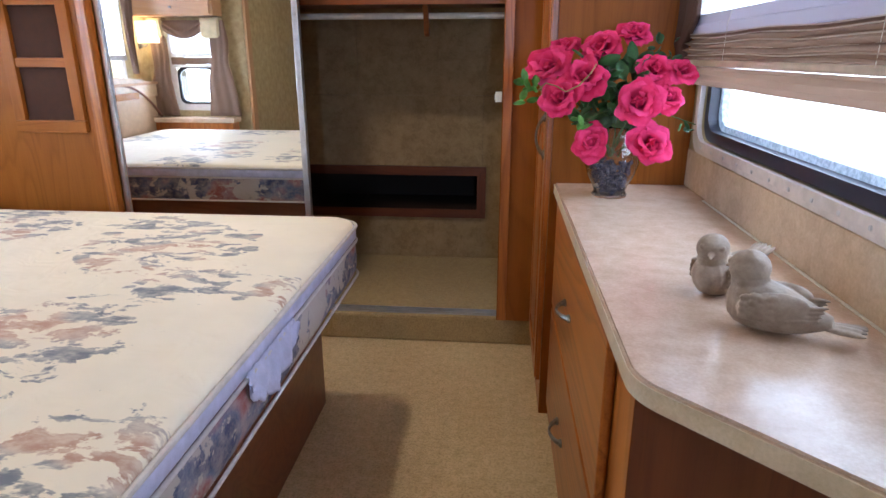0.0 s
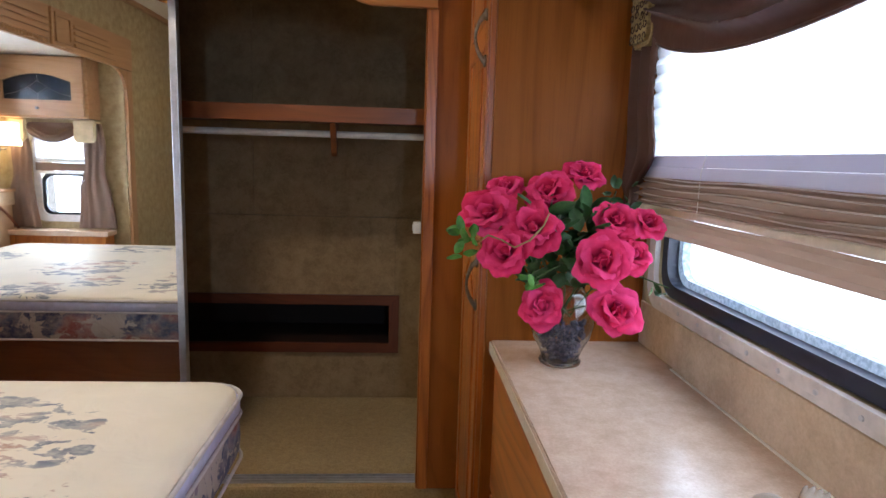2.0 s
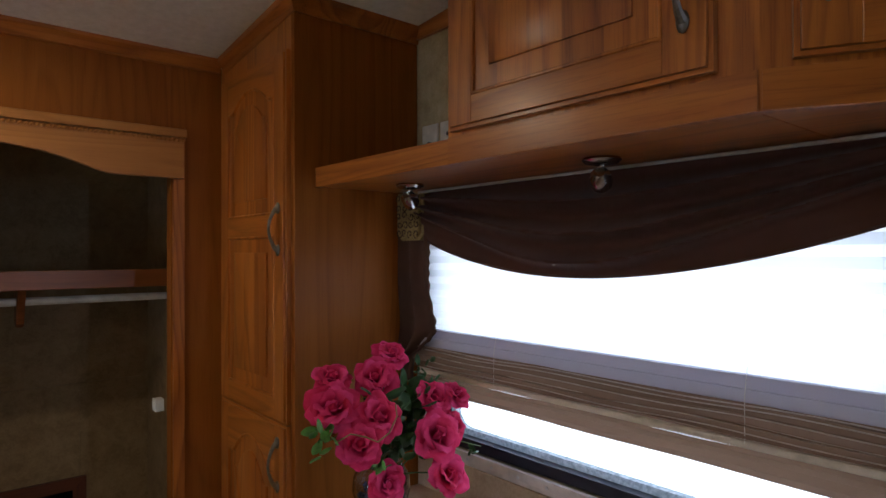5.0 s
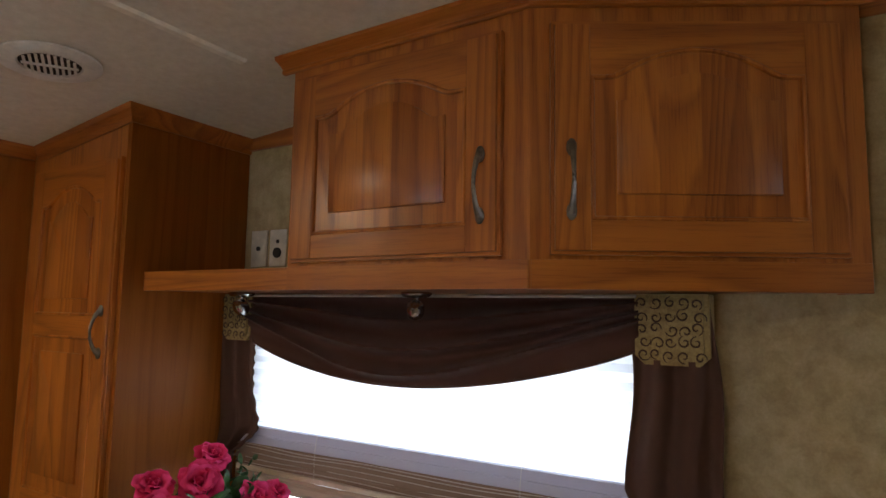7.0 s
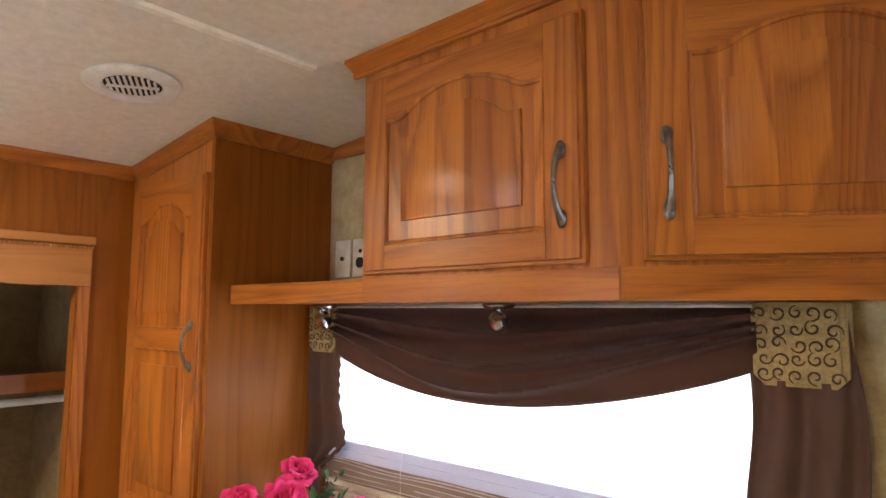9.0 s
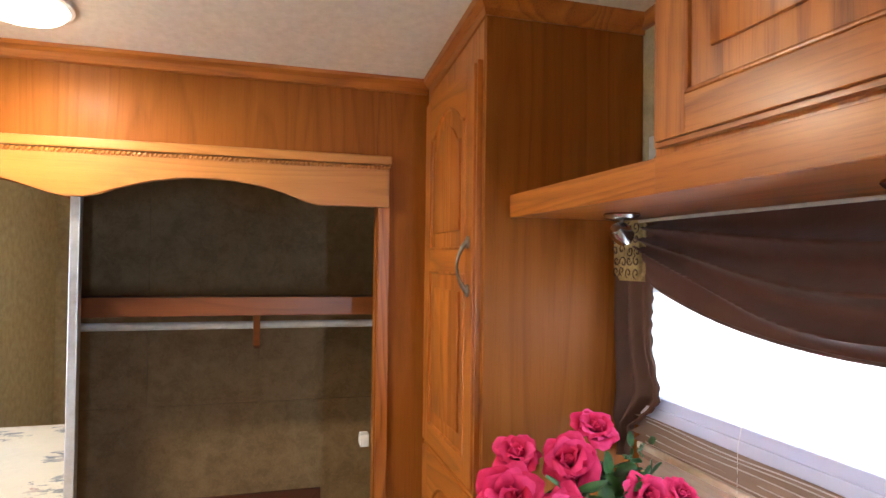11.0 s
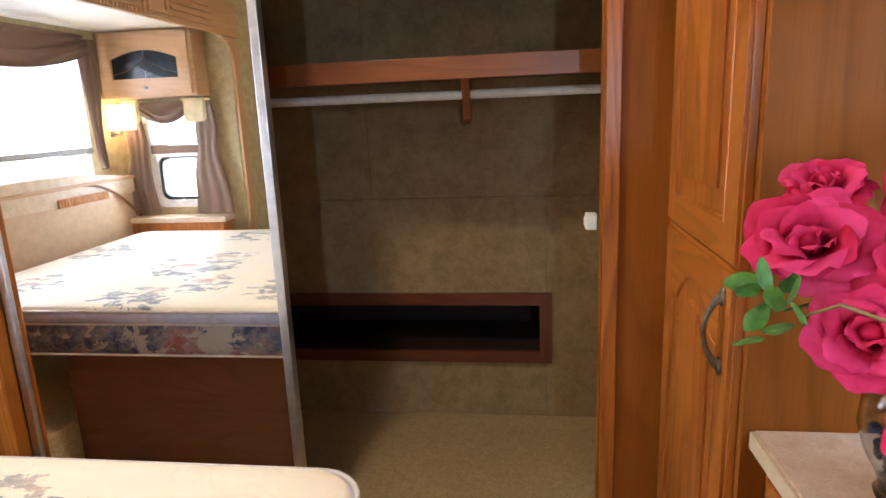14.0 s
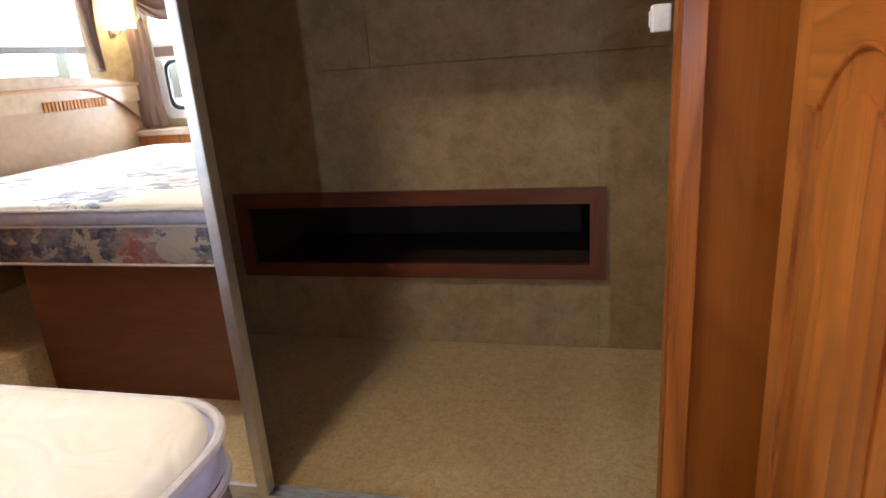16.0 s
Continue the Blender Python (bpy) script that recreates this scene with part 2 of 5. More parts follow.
def sheer(name, colour, through_light):
    m = bpy.data.materials.new(name)
    m.use_nodes = True
    n, l = m.node_tree.nodes, m.node_tree.links
    out, b = n["Material Output"], n["Principled BSDF"]
    b.inputs["Base Color"].default_value = (*colour, 1)
    b.inputs["Roughness"].default_value = 0.8
    t = n.new("ShaderNodeBsdfTranslucent")
    t.inputs[0].default_value = (*colour, 1)
    mx = n.new("ShaderNodeMixShader")
    mx.inputs[0].default_value = through_light
    l.new(b.outputs[0], mx.inputs[1])
    l.new(t.outputs[0], mx.inputs[2])
    l.new(mx.outputs[0], out.inputs[0])
    return m


scarf_mat = sheer("brown_satin_scarf", (0.100, 0.042, 0.029), 0.18)
_b = scarf_mat.node_tree.nodes["Principled BSDF"]
_b.inputs["Roughness"].default_value = 0.72
_b.inputs["Specular IOR Level"].default_value = 0.2
_b.inputs["Sheen Weight"].default_value = 0.15
bump(scarf_mat.node_tree.nodes, scarf_mat.node_tree.links, _b, noise_tex(scarf_mat.node_tree.nodes, scarf_mat.node_tree.links, coords(scarf_mat.node_tree.nodes, scarf_mat.node_tree.links), 9, 3), 0.4, 0.01)
sash_mat = sheer("frosted_sash", (0.62, 0.68, 0.74), 0.35)
_n, _l = sash_mat.node_tree.nodes, sash_mat.node_tree.links
_l.new(ramp(_n, _l, noise_tex(_n, _l, coords(_n, _l), 90, 4, 0.7), [(0.38, (0.30, 0.38, 0.44)), (0.6, (0.80, 0.86, 0.92))]), _n["Principled BSDF"].inputs["Base Color"])
ring_mat = plain("pinkish_ivory_enamel", (0.66, 0.60, 0.57), 0.4)
sheer_white = sheer("sheer_white_pleats", (0.90, 0.90, 0.93), 0.7)
pleat_tan = sheer("tan_pleats", (0.23, 0.143, 0.098), 0.19)
highlight_pale = plain("cream_pleat_highlight", (0.50, 0.42, 0.38), 0.35)
rail_pale = sheer("pale_lilac_rail", (0.64, 0.63, 0.72), 0.22)
# Paler copies of the brown scarf: backlight from the windows is in the colour.
scarf_backlit = sheer("brown_scarf_backlit", (0.26, 0.165, 0.115), 0.35)
scarf_side = sheer("brown_satin_scarf_end", (0.125, 0.060, 0.040), 0.28)


def floral(name, ground, cell, radius, strokes, hues, strength=1.0, gloss=0.03, fill=0.07, sprays=()):
    """Ticking with separate sprays of brushed petals: warm in the middle of a spray, blue-grey at its rim."""
    m, n, l, b = principled(name, ground, 0.6)
    b.inputs["Specular IOR Level"].default_value = 0.3
    vec = coords(n, l, (1, 1, 1), 0.0)

    def scaled(scale):
        mp = n.new("ShaderNodeMapping")
        mp.inputs["Scale"].default_value = scale
        mp.inputs["Rotation"].default_value = (0, 0, 0.35)
        l.new(vec, mp.inputs[0])
        return mp.outputs[0]

    spray = n.new("ShaderNodeTexVoronoi")
    spray.inputs["Scale"].default_value, spray.inputs["Randomness"].default_value = 1.0, 0.75
    l.new(scaled(cell), spray.inputs["Vector"])
    inside = math_node(n, l, "SUBTRACT", radius, spray.outputs["Distance"])
    wobble = n.new("ShaderNodeTexNoise")
    wobble.inputs["Scale"].default_value = 7.0
    l.new(vec, wobble.inputs["Vector"])
    bent = n.new("ShaderNodeVectorMath")
    bent.operation = "MULTIPLY_ADD"
    l.new(wobble.outputs["Color"], bent.inputs[0])
    bent.inputs[1].default_value = (0.16, 0.16, 0.0)
    l.new(vec, bent.inputs[2])
    for k, (sx, sy, sr) in enumerate(sprays):
        far = n.new("ShaderNodeVectorMath")
        far.operation = "DISTANCE"
        l.new(bent.outputs[0], far.inputs[0])
        far.inputs[1].default_value = (sx + 0.08, sy + 0.08, 0.677)
        here = math_node(n, l, "MULTIPLY", math_node(n, l, "SUBTRACT", sr, far.outputs["Value"]), 2.4)
        inside = here if k == 0 else math_node(n, l, "MAXIMUM", inside, here)
    brush = noise_tex(n, l, scaled(strokes), 1.0, 4.5, 0.62, 0.35)
    level = math_node(n, l, "ADD", brush, math_node(n, l, "MINIMUM", math_node(n, l, "MULTIPLY", inside, 1.1), fill))
    mask = ramp(n, l, level, [(0.535, (0, 0, 0)), (0.575, (1, 1, 1))])
    pick = noise_tex(n, l, scaled(tuple(c * 0.33 for c in strokes)), 1.0, 2, 0.5)
    warm = math_node(n, l, "ADD", math_node(n, l, "MULTIPLY", pick, 1.5), math_node(n, l, "MULTIPLY", math_node(n, l, "MINIMUM", inside, 0.4), 0.35))
    hue = ramp(n, l, warm, list(zip((0.72, 0.82, 0.93, 1.05), hues)))
    fade = ramp(n, l, noise_tex(n, l, scaled(tuple(c * 1.9 for c in strokes)), 1.0, 3, 0.7), [(0.34, (0.50, 0.50, 0.50)), (0.60, (1, 1, 1))])
    base = ramp(n, l, noise_tex(n, l, vec, 6, 3), [(0.35, tuple(c * 0.95 for c in ground)), (0.65, ground)])
    amount = math_node(n, l, "MULTIPLY", math_node(n, l, "MULTIPLY", mask, fade), strength)
    l.new(mix(n, l, amount, base, hue), b.inputs["Base Color"])
    weave = noise_tex(n, l, vec, 420, 2, 0.6)
    quilt = math_node(n, l, "ADD", noise_tex(n, l, vec, 11.0, 2, 0.5, 1.4), math_node(n, l, "MULTIPLY", weave, 0.02))
    bump(n, l, b, quilt, 0.5, 0.012)
    b.inputs["Coat Weight"].default_value, b.inputs["Coat Roughness"].default_value = gloss, 0.15
    return m


SPRAYS = ((-0.93, 1.57, 0.23), (-0.73, 1.28, 0.12), (-0.49, 1.27, 0.08), (-0.88, 0.97, 0.20), (-0.53, 0.63, 0.14), (-1.43, 1.68, 0.11), (-1.62, 1.88, 0.15),
          (-1.62, 1.36, 0.22), (-1.60, 0.72, 0.17), (-2.28, 1.07, 0.17), (-2.18, 1.67, 0.12), (-1.10, 1.80, 0.08), (-1.22, 0.60, 0.12), (-2.12, 0.62, 0.12), (-1.18, 1.14, 0.07))
ticking = floral("floral_ticking", (0.87, 0.795, 0.655), (1.7, 2.6, 1), 0.38, (12.5, 21, 10), ((0.19, 0.21, 0.25), (0.29, 0.30, 0.32), (0.55, 0.40, 0.33), (0.50, 0.30, 0.22)), fill=0.045, sprays=SPRAYS)
ticking_side = floral("floral_border", (0.52, 0.45, 0.40), (3.4, 3.4, 1.2), 0.68, (17, 17, 21), ((0.045, 0.06, 0.15), (0.13, 0.16, 0.26), (0.36, 0.19, 0.20), (0.33, 0.09, 0.08)), 0.97, 0.4, 0.17)
piping_mat = plain("cream_piping", (0.62, 0.57, 0.55), 0.5)
# Lilac stands for bluish daylight on the bed's foot, put into the colour.
strip_daylit = plain("daylight_lilac_satin", (0.56, 0.56, 0.74), 0.4)


# ---- mesh helpers ----
def part(name, bm, material, parent=None, label="", kind=""):
    me = bpy.data.meshes.new(name)
    bmesh.ops.recalc_face_normals(bm, faces=bm.faces)
    bm.to_mesh(me)
    bm.free()
    me.materials.append(material)
    ob = new(name, me)
    if parent is not None:
        ob.parent = parent
    return tagged(ob, label, kind=kind)


def smooth(ob, angle=40):
    me = ob.data
    me.polygons.foreach_set("use_smooth", [True] * len(me.polygons))
    bm = bmesh.new()
    bm.from_mesh(me)
    for e in bm.edges:
        if len(e.link_faces) == 2 and e.calc_face_angle(0) > radians(angle):
            e.smooth = False
    bm.to_mesh(me)
    bm.free()
    return ob


def box(lo, hi, bevel=0.0, bm=None, segments=2):
    bm = bm or bmesh.new()
    r = bmesh.ops.create_cube(bm, size=1)
    vs = r["verts"]
    for v in vs:
        v.co = Vector([(lo[i] + hi[i]) / 2 + v.co[i] * (hi[i] - lo[i]) for i in range(3)])
    if bevel:
        es = list({e for v in vs for e in v.link_edges})
        bmesh.ops.bevel(bm, geom=es, offset=bevel, segments=segments, profile=0.6, affect="EDGES")
    return bm


def prism(pts, depth, bm=None, plane="xz", at=0.0, bevel=0.0):
    """A flat outline pulled along the third axis, from at to at + depth."""
    bm = bm or bmesh.new()
    put = {"xz": lambda a, b, d: (a, d, b), "xy": lambda a, b, d: (a, b, d), "yz": lambda a, b, d: (d, a, b)}[plane]
    f = [bm.verts.new(put(a, b, at)) for a, b in pts]
    g = [bm.verts.new(put(a, b, at + depth)) for a, b in pts]
    k = len(pts)
    faces = [bm.faces.new(f), bm.faces.new(g[::-1])]
    faces += [bm.faces.new((f[i], g[i], g[(i + 1) % k], f[(i + 1) % k])) for i in range(k)]
    bmesh.ops.recalc_face_normals(bm, faces=faces)
    if bevel:
        es = [e for e in bm.edges if e in faces[0].edges or e in faces[1].edges]
        bmesh.ops.bevel(bm, geom=es, offset=bevel, segments=2, affect="EDGES")
    return bm


def ring_prism(outer, inner, depth, plane="xz", at=0.0):
    """A frame between two outlines of equally many points."""
    bm = bmesh.new()
    put = {"xz": lambda a, b, d: (a, d, b), "xy": lambda a, b, d: (a, b, d), "yz": lambda a, b, d: (d, a, b)}[plane]
    loops = [[bm.verts.new(put(a, b, d)) for a, b in pts] for pts, d in ((outer, at), (inner, at), (inner, at + depth), (outer, at + depth))]
    k = len(outer)
    for q in range(4):
        p, r = loops[q], loops[(q + 1) % 4]
        for i in range(k):
            bm.faces.new((p[i], p[(i + 1) % k], r[(i + 1) % k], r[i]))
    return bm


def round_rect(a0, b0, a1, b1, r, steps=6):
    pts = []
    for ca, cb, s in ((a1 - r, b1 - r, 0), (a0 + r, b1 - r, 90), (a0 + r, b0 + r, 180), (a1 - r, b0 + r, 270)):
        for i in range(steps + 1):
            t = radians(s + 90 * i / steps)
            pts.append((ca + r * math.cos(t), cb + r * math.sin(t)))
    return pts


def tube(path, radius, sides=8, bm=None, closed=False):
    """A round bar along points; radius may be a list."""
    bm = bm or bmesh.new()
    path = [Vector(p) for p in path]
    k = len(path)
    rs = radius if isinstance(radius, (list, tuple)) else [radius] * k
    rings = []
    up = Vector((0, 0, 1))
    for i, p in enumerate(path):
        a = path[(i - 1) % k] if (i or closed) else p
        c = path[(i + 1) % k] if (i < k - 1 or closed) else p
        d = (c - a).normalized()
        side = d.cross(up)
        if side.length < 0.05:
            side = d.cross(Vector((1, 0, 0)))
        side.normalize()
        nrm = side.cross(d).normalized()
        rings.append([bm.verts.new(p + rs[i] * (math.cos(2 * math.pi * j / sides) * side + math.sin(2 * math.pi * j / sides) * nrm)) for j in range(sides)])
    for i in range(k if closed else k - 1):
        p, q = rings[i], rings[(i + 1) % k]
        for j in range(sides):
            bm.faces.new((p[j], p[(j + 1) % sides], q[(j + 1) % sides], q[j]))
    if not closed:
        bm.faces.new(rings[0][::-1])
        bm.faces.new(rings[-1])
    return bm


def lathe(profile, sides=28, bm=None, centre=(0, 0, 0), caps=True):
    bm = bm or bmesh.new()
    rings = [[bm.verts.new((centre[0] + r * math.cos(2 * math.pi * j / sides), centre[1] + r * math.sin(2 * math.pi * j / sides), centre[2] + z)) for j in range(sides)] for r, z in profile]
    for p, q in zip(rings, rings[1:]):
        for j in range(sides):
            bm.faces.new((p[j], p[(j + 1) % sides], q[(j + 1) % sides], q[j]))
    if caps:
        bm.faces.new(rings[0][::-1])
        bm.faces.new(rings[-1])
    return bm


def thing(name, label, category, at=(0, 0, 0), rz=0.0, group=""):
    ob = new(name)
    ob.empty_display_size = 0.05
    ob.matrix_world = pose(*at, 0, 0, rz)
    return tagged(ob, label, category, group)


def structure(name, bm, material, label="", parent=None):
    return part(name, bm, material, parent, label, "structure")


# ---- the large structure ----
X_WALL, Y_FACE, X_SLIDE, X_HEAD, Y_SIDE = 0.56, 2.38, -1.85, -2.59, 0.35
SILL, HEAD_Z = 0.955, 1.60
WIN_Y0, WIN_Y1 = 0.60, 1.80


def ceil_z(y):
    return float(np.interp(y, (-4, 0.2, 0.76, 1.39, 1.85, 2.41, 3.3), (2.222, 2.220, 2.217, 2.204, 2.168, 2.098, 2.0)))


structure("ground", box((-60, -60, -1.1), (60, 60, -1.0)), plain("pale_gravel", (0.74, 0.72, 0.68), 0.9, 0, 0.3, 3), "pale gravel yard outside the trailer")
structure("floor", box((-2.75, -3.6, -0.06), (0.72, 3.3, 0.0)), carpet, "tan cut-pile carpet floor")

# the wall with the long window, with its opening
bm = box((X_WALL, -3.6, -0.06), (X_WALL + 0.07, WIN_Y0, 2.3))
box((X_WALL, WIN_Y1, -0.06), (X_WALL + 0.07, 3.3, 2.3), bm=bm)
box((X_WALL, WIN_Y0, -0.06), (X_WALL + 0.07, WIN_Y1, SILL), bm=bm)
box((X_WALL, WIN_Y0, HEAD_Z), (X_WALL + 0.07, WIN_Y1, 2.3), bm=bm)
structure("wall_window", bm, wallpaper, "tan mottled vinyl wallpaper wall")

# hall behind, closed by plain walls
structure("wall_hall_side", box((-0.42, -3.6, -0.06), (-0.36, -1.2, 2.3)), wallpaper, "tan wallpaper hall wall")
structure("wall_rear", box((-1.85, -1.2, -0.06), (-0.36, -1.14, 2.3)), wallpaper, "tan wallpaper wall behind the bedroom")
structure("wall_hall_end", box((-0.42, -3.66, -0.06), (0.63, -3.6, 2.3)), wallpaper, "tan wallpaper wall at the end of the hall")
structure("wall_slide_opening", box((X_SLIDE - 0.06, -1.2, -0.06), (X_SLIDE, 0.34, 2.3)), wallpaper, "tan mottled wallpaper wall beside the slide-out")

# the slide-out: side walls, headboard wall, ceiling, floor
bm = box((-2.66, Y_SIDE - 0.05, -0.06), (-2.39, Y_SIDE, 1.85))
box((-2.09, Y_SIDE - 0.05, -0.06), (X_SLIDE - 0.002, Y_SIDE, 1.85), bm=bm)
box((-2.39, Y_SIDE - 0.05, -0.06), (-2.09, Y_SIDE, 0.83), bm=bm)
box((-2.39, Y_SIDE - 0.05, 1.36), (-2.09, Y_SIDE, 1.85), bm=bm)
structure("wall_slide_side", bm, wallpaper, "pale tan wallpaper side wall of the slide-out")
bm = box((X_HEAD - 0.07, 0.30, -0.06), (X_HEAD, 0.71, 1.9))
box((X_HEAD - 0.07, 1.80, -0.06), (X_HEAD, 3.3, 1.9), bm=bm)
box((X_HEAD - 0.07, 0.71, -0.06), (X_HEAD, 1.80, 1.02), bm=bm)
box((X_HEAD - 0.07, 0.71, 1.68), (X_HEAD, 1.80, 1.9), bm=bm)
structure("wall_headboard", bm, wallpaper, "pale tan wallpaper wall behind the headboard")
structure("ceiling_slide", box((-2.66, 0.30, 1.82), (X_SLIDE + 0.0, 2.44, 1.86)), ceiling_mat, "white vinyl ceiling of the slide-out")
structure("floor_slide", box((X_HEAD, Y_SIDE, 0.0), (-1.92, 2.38, 0.18), 0.01), carpet, "raised carpeted floor of the slide-out")
structure("wall_above_slide", box((X_SLIDE - 0.06, 0.34, 1.865), (X_SLIDE - 0.002, 2.44, 2.3)), wallpaper, "wallpaper wall above the slide-out")

bm = bmesh.new()
ys = [-4, -2, 0.2, 0.5, 0.76, 1.1, 1.39, 1.65, 1.88, 2.15, 2.41, 2.8, 3.3]
prism([(y, ceil_z(y)) for y in ys] + [(y, ceil_z(y) + 0.05) for y in ys[::-1]], 2.62, bm, "yz", -1.92)
structure("ceiling", bm, ceiling_mat, "off-white textured vinyl ceiling")
structure("trim", prism([(1.435, ceil_z(1.435) - 0.002), (1.440, ceil_z(1.435) - 0.007), (1.455, ceil_z(1.46) - 0.007), (1.46, ceil_z(1.46) - 0.002), (1.46, 2.2), (1.435, 2.2)], 2.0, None, "yz", -1.85), plain("cream_batten", (0.88, 0.83, 0.72), 0.35), "cream seam strip across the ceiling")

# closet: carcass behind the front, face frame, raised floor
VX0, VX1, VZ0, VZ1, fr = -1.25, -0.070, 0.345, 0.622, 0.046
# Black sheet in place of the shade behind the closet panels.
back = structure("wall_closet_back", box((-2.1, 3.60, -0.06), (0.63, 3.66, 2.1)), void_shade, "black sheet standing in for the unlit space behind the closet wall")
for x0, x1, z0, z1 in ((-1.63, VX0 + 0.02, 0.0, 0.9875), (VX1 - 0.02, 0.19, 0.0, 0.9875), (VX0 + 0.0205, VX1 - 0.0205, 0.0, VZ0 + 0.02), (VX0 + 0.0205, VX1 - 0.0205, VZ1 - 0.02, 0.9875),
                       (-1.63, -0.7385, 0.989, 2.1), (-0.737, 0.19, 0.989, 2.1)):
    part("panel", box((x0, 3.22, z0), (x1, 3.24, z1), 0.0015), shaded_paper, back, "mottled tan wallpapered panel")
structure("wall_behind_panels", box((-1.66, 3.2405, 0.66), (0.2, 3.26, 2.1)), shaded_paper, "wallpapered backing")
structure("wall_closet_right", box((0.16, 2.42, 0.0), (0.19, 3.22, 2.1)), shaded_paper, "closet side wall")
structure("wall_closet_left", box((-1.66, 2.42, 0.0), (-1.63, 3.22, 2.1)), shaded_paper, "closet side wall")
structure("floor_closet", box((-1.63, 2.40, 0.0), (0.16, 3.22, 0.12), 0.012), shaded_carpet, "raised carpeted closet floor with a carpeted riser")

FACE_TOP = ceil_z(2.38)
structure("wall_closet_front", box((-1.595, Y_FACE, 1.795), (0.003, 2.42, 2.3)), ply_z, "honey oak veneer closet front")
structure("wall_closet_jamb", box((0.0035, Y_FACE, 0.122), (0.157, 2.42, 2.3)), ply_z, "honey oak veneer beside the closet")
structure("wall_closet_jamb", box((-1.66, Y_FACE, 0.0), (-1.5955, 2.42, 2.3)), ply_z, "honey oak veneer beside the closet")
structure("wall_slide_far", box((X_HEAD, Y_FACE + 0.01, 0.0), (-1.66, 2.44, 2.3)), ply_z, "honey oak veneer panel left of the closet")
structure("trim_crown", prism([(2.38, FACE_TOP - 0.035), (2.38, FACE_TOP + 0.03), (2.345, FACE_TOP + 0.03), (2.345, FACE_TOP - 0.006), (2.358, FACE_TOP - 0.016), (2.368, FACE_TOP - 0.032)], 2.0, None, "yz", -1.85), oak_x, "oak crown moulding over the closet")

# ---- the closet's fittings ----
def arch_line(x0, x1, z, rise, steps=18):
    out = []
    for i in range(steps + 1):
        u = 2 * i / steps - 1
        out.append((x0 + (x1 - x0) * i / steps, z + rise * ((1 - 0.9 * (abs(u) / 0.9) ** 2) if abs(u) < 0.9 else 0.1 * ((1 - abs(u)) / 0.1) ** 1.6)))
    return out


valance = thing("closet_valance", "honey oak arched valance board over the closet doors", "valance", (0, Y_FACE, 0))
low = arch_line(-1.47, -0.80, 1.725, 0.062) + arch_line(-0.755, -0.165, 1.725, 0.060)
pts = [(-1.64, 1.725)] + low + [(0.037, 1.725), (0.037, 1.845), (-1.64, 1.845)]
part("board", prism(pts, -0.02, None, "xz", -0.002, 0.003), pale_oak_x, valance)
part("ledge", box((-1.645, -0.032, 1.847), (0.042, -0.002, 1.873), 0.004), pale_oak_x, valance)
bm = bmesh.new()
for i in range(135):
    vs = bmesh.ops.create_icosphere(bm, subdivisions=1, radius=1)["verts"]
    bmesh.ops.transform(bm, matrix=pose(-1.634 + i * 0.01245, -0.0245, 1.8395, 0, 35, 0) @ Matrix.Diagonal((0.0048, 0.0042, 0.0082, 1)), verts=vs)
part("rope_moulding", bm, pale_oak_x, valance, "carved rope moulding", "stuff")

mirror_door = thing("mirror_door", "tall sliding mirror door in a slim aluminium frame", "mirror", (0, 2.432, 0))
MX0, MX1, MZ0, MZ1 = -1.59, -0.777, 0.135, 1.84
part("mirror_pane", box((MX0 + 0.02, -0.004, MZ0 + 0.02), (MX1 - 0.02, 0.004, MZ1 - 0.02)), mirror_mat, mirror_door, "silvered mirror glass")
for x0, x1 in ((MX0, MX0 + 0.024), (MX1 - 0.024, MX1)):
    part("frame_stile", box((x0, -0.012, MZ0), (x1, 0.02, MZ1), 0.003), aluminium, mirror_door, "aluminium edge")
part("frame_rail", box((MX0 + 0.025, -0.010, MZ0), (MX1 - 0.025, 0.016, MZ0 + 0.02), 0.003), aluminium, mirror_door)

track = thing("door_track", "aluminium sliding door track on the carpet edge", "track", (0, 2.42, 0.12))
part("sole_plate", box((-1.594, 0.002, 0.0), (0.002, 0.046, 0.004)), aluminium, track)
for y in (0.004, 0.022, 0.040):
    part("rail", box((-1.594, y, 0.0042), (0.002, y + 0.003, 0.013), 0.0006), aluminium, track)


cherry_lip = wood("reddish_shelf_lip", 0, (0.24, 0.072, 0.018), (0.18, 0.050, 0.012), (0.10, 0.026, 0.007), grain=0.6, coat=0.2)
shelf = thing("closet_shelf", "wooden closet shelf with an oak front lip", "shelf", (0, 0, 0))
part("board", box((-1.628, 2.722, 1.405), (0.158, 3.218, 1.422)), dark_x, shelf)
part("lip", box((-1.628, 2.70, 1.385), (0.158, 2.72, 1.445), 0.002), cherry_lip, shelf)
rod = thing("hanging_rod", "white painted metal hanging rod", "rod", (0, 0, 0))
part("bar", tube([(-1.628, 2.80, 1.345), (0.158, 2.80, 1.345)], 0.013, 12), white_metal, rod)
brk = thing("rod_bracket", "small wooden bracket holding the hanging rod", "bracket", (-0.33, 0, 0))
part("cleat", prism([(2.73, 1.404), (2.86, 1.404), (2.86, 1.36), (2.835, 1.275), (2.815, 1.262), (2.795, 1.275), (2.775, 1.33), (2.75, 1.37)], 0.022, None, "yz", -0.011, 0.003), cherry_lip, brk)

vent = thing("wall_recess", "long open storage recess framed in dark oak", "recess", (0, 3.22, 0))
part("frame_top", prism([(VX0, VZ1), (VX1, VZ1), (VX1 - fr, VZ1 - fr), (VX0 + fr, VZ1 - fr)], -0.016, None, "xz", -0.002), cherry_x, vent)
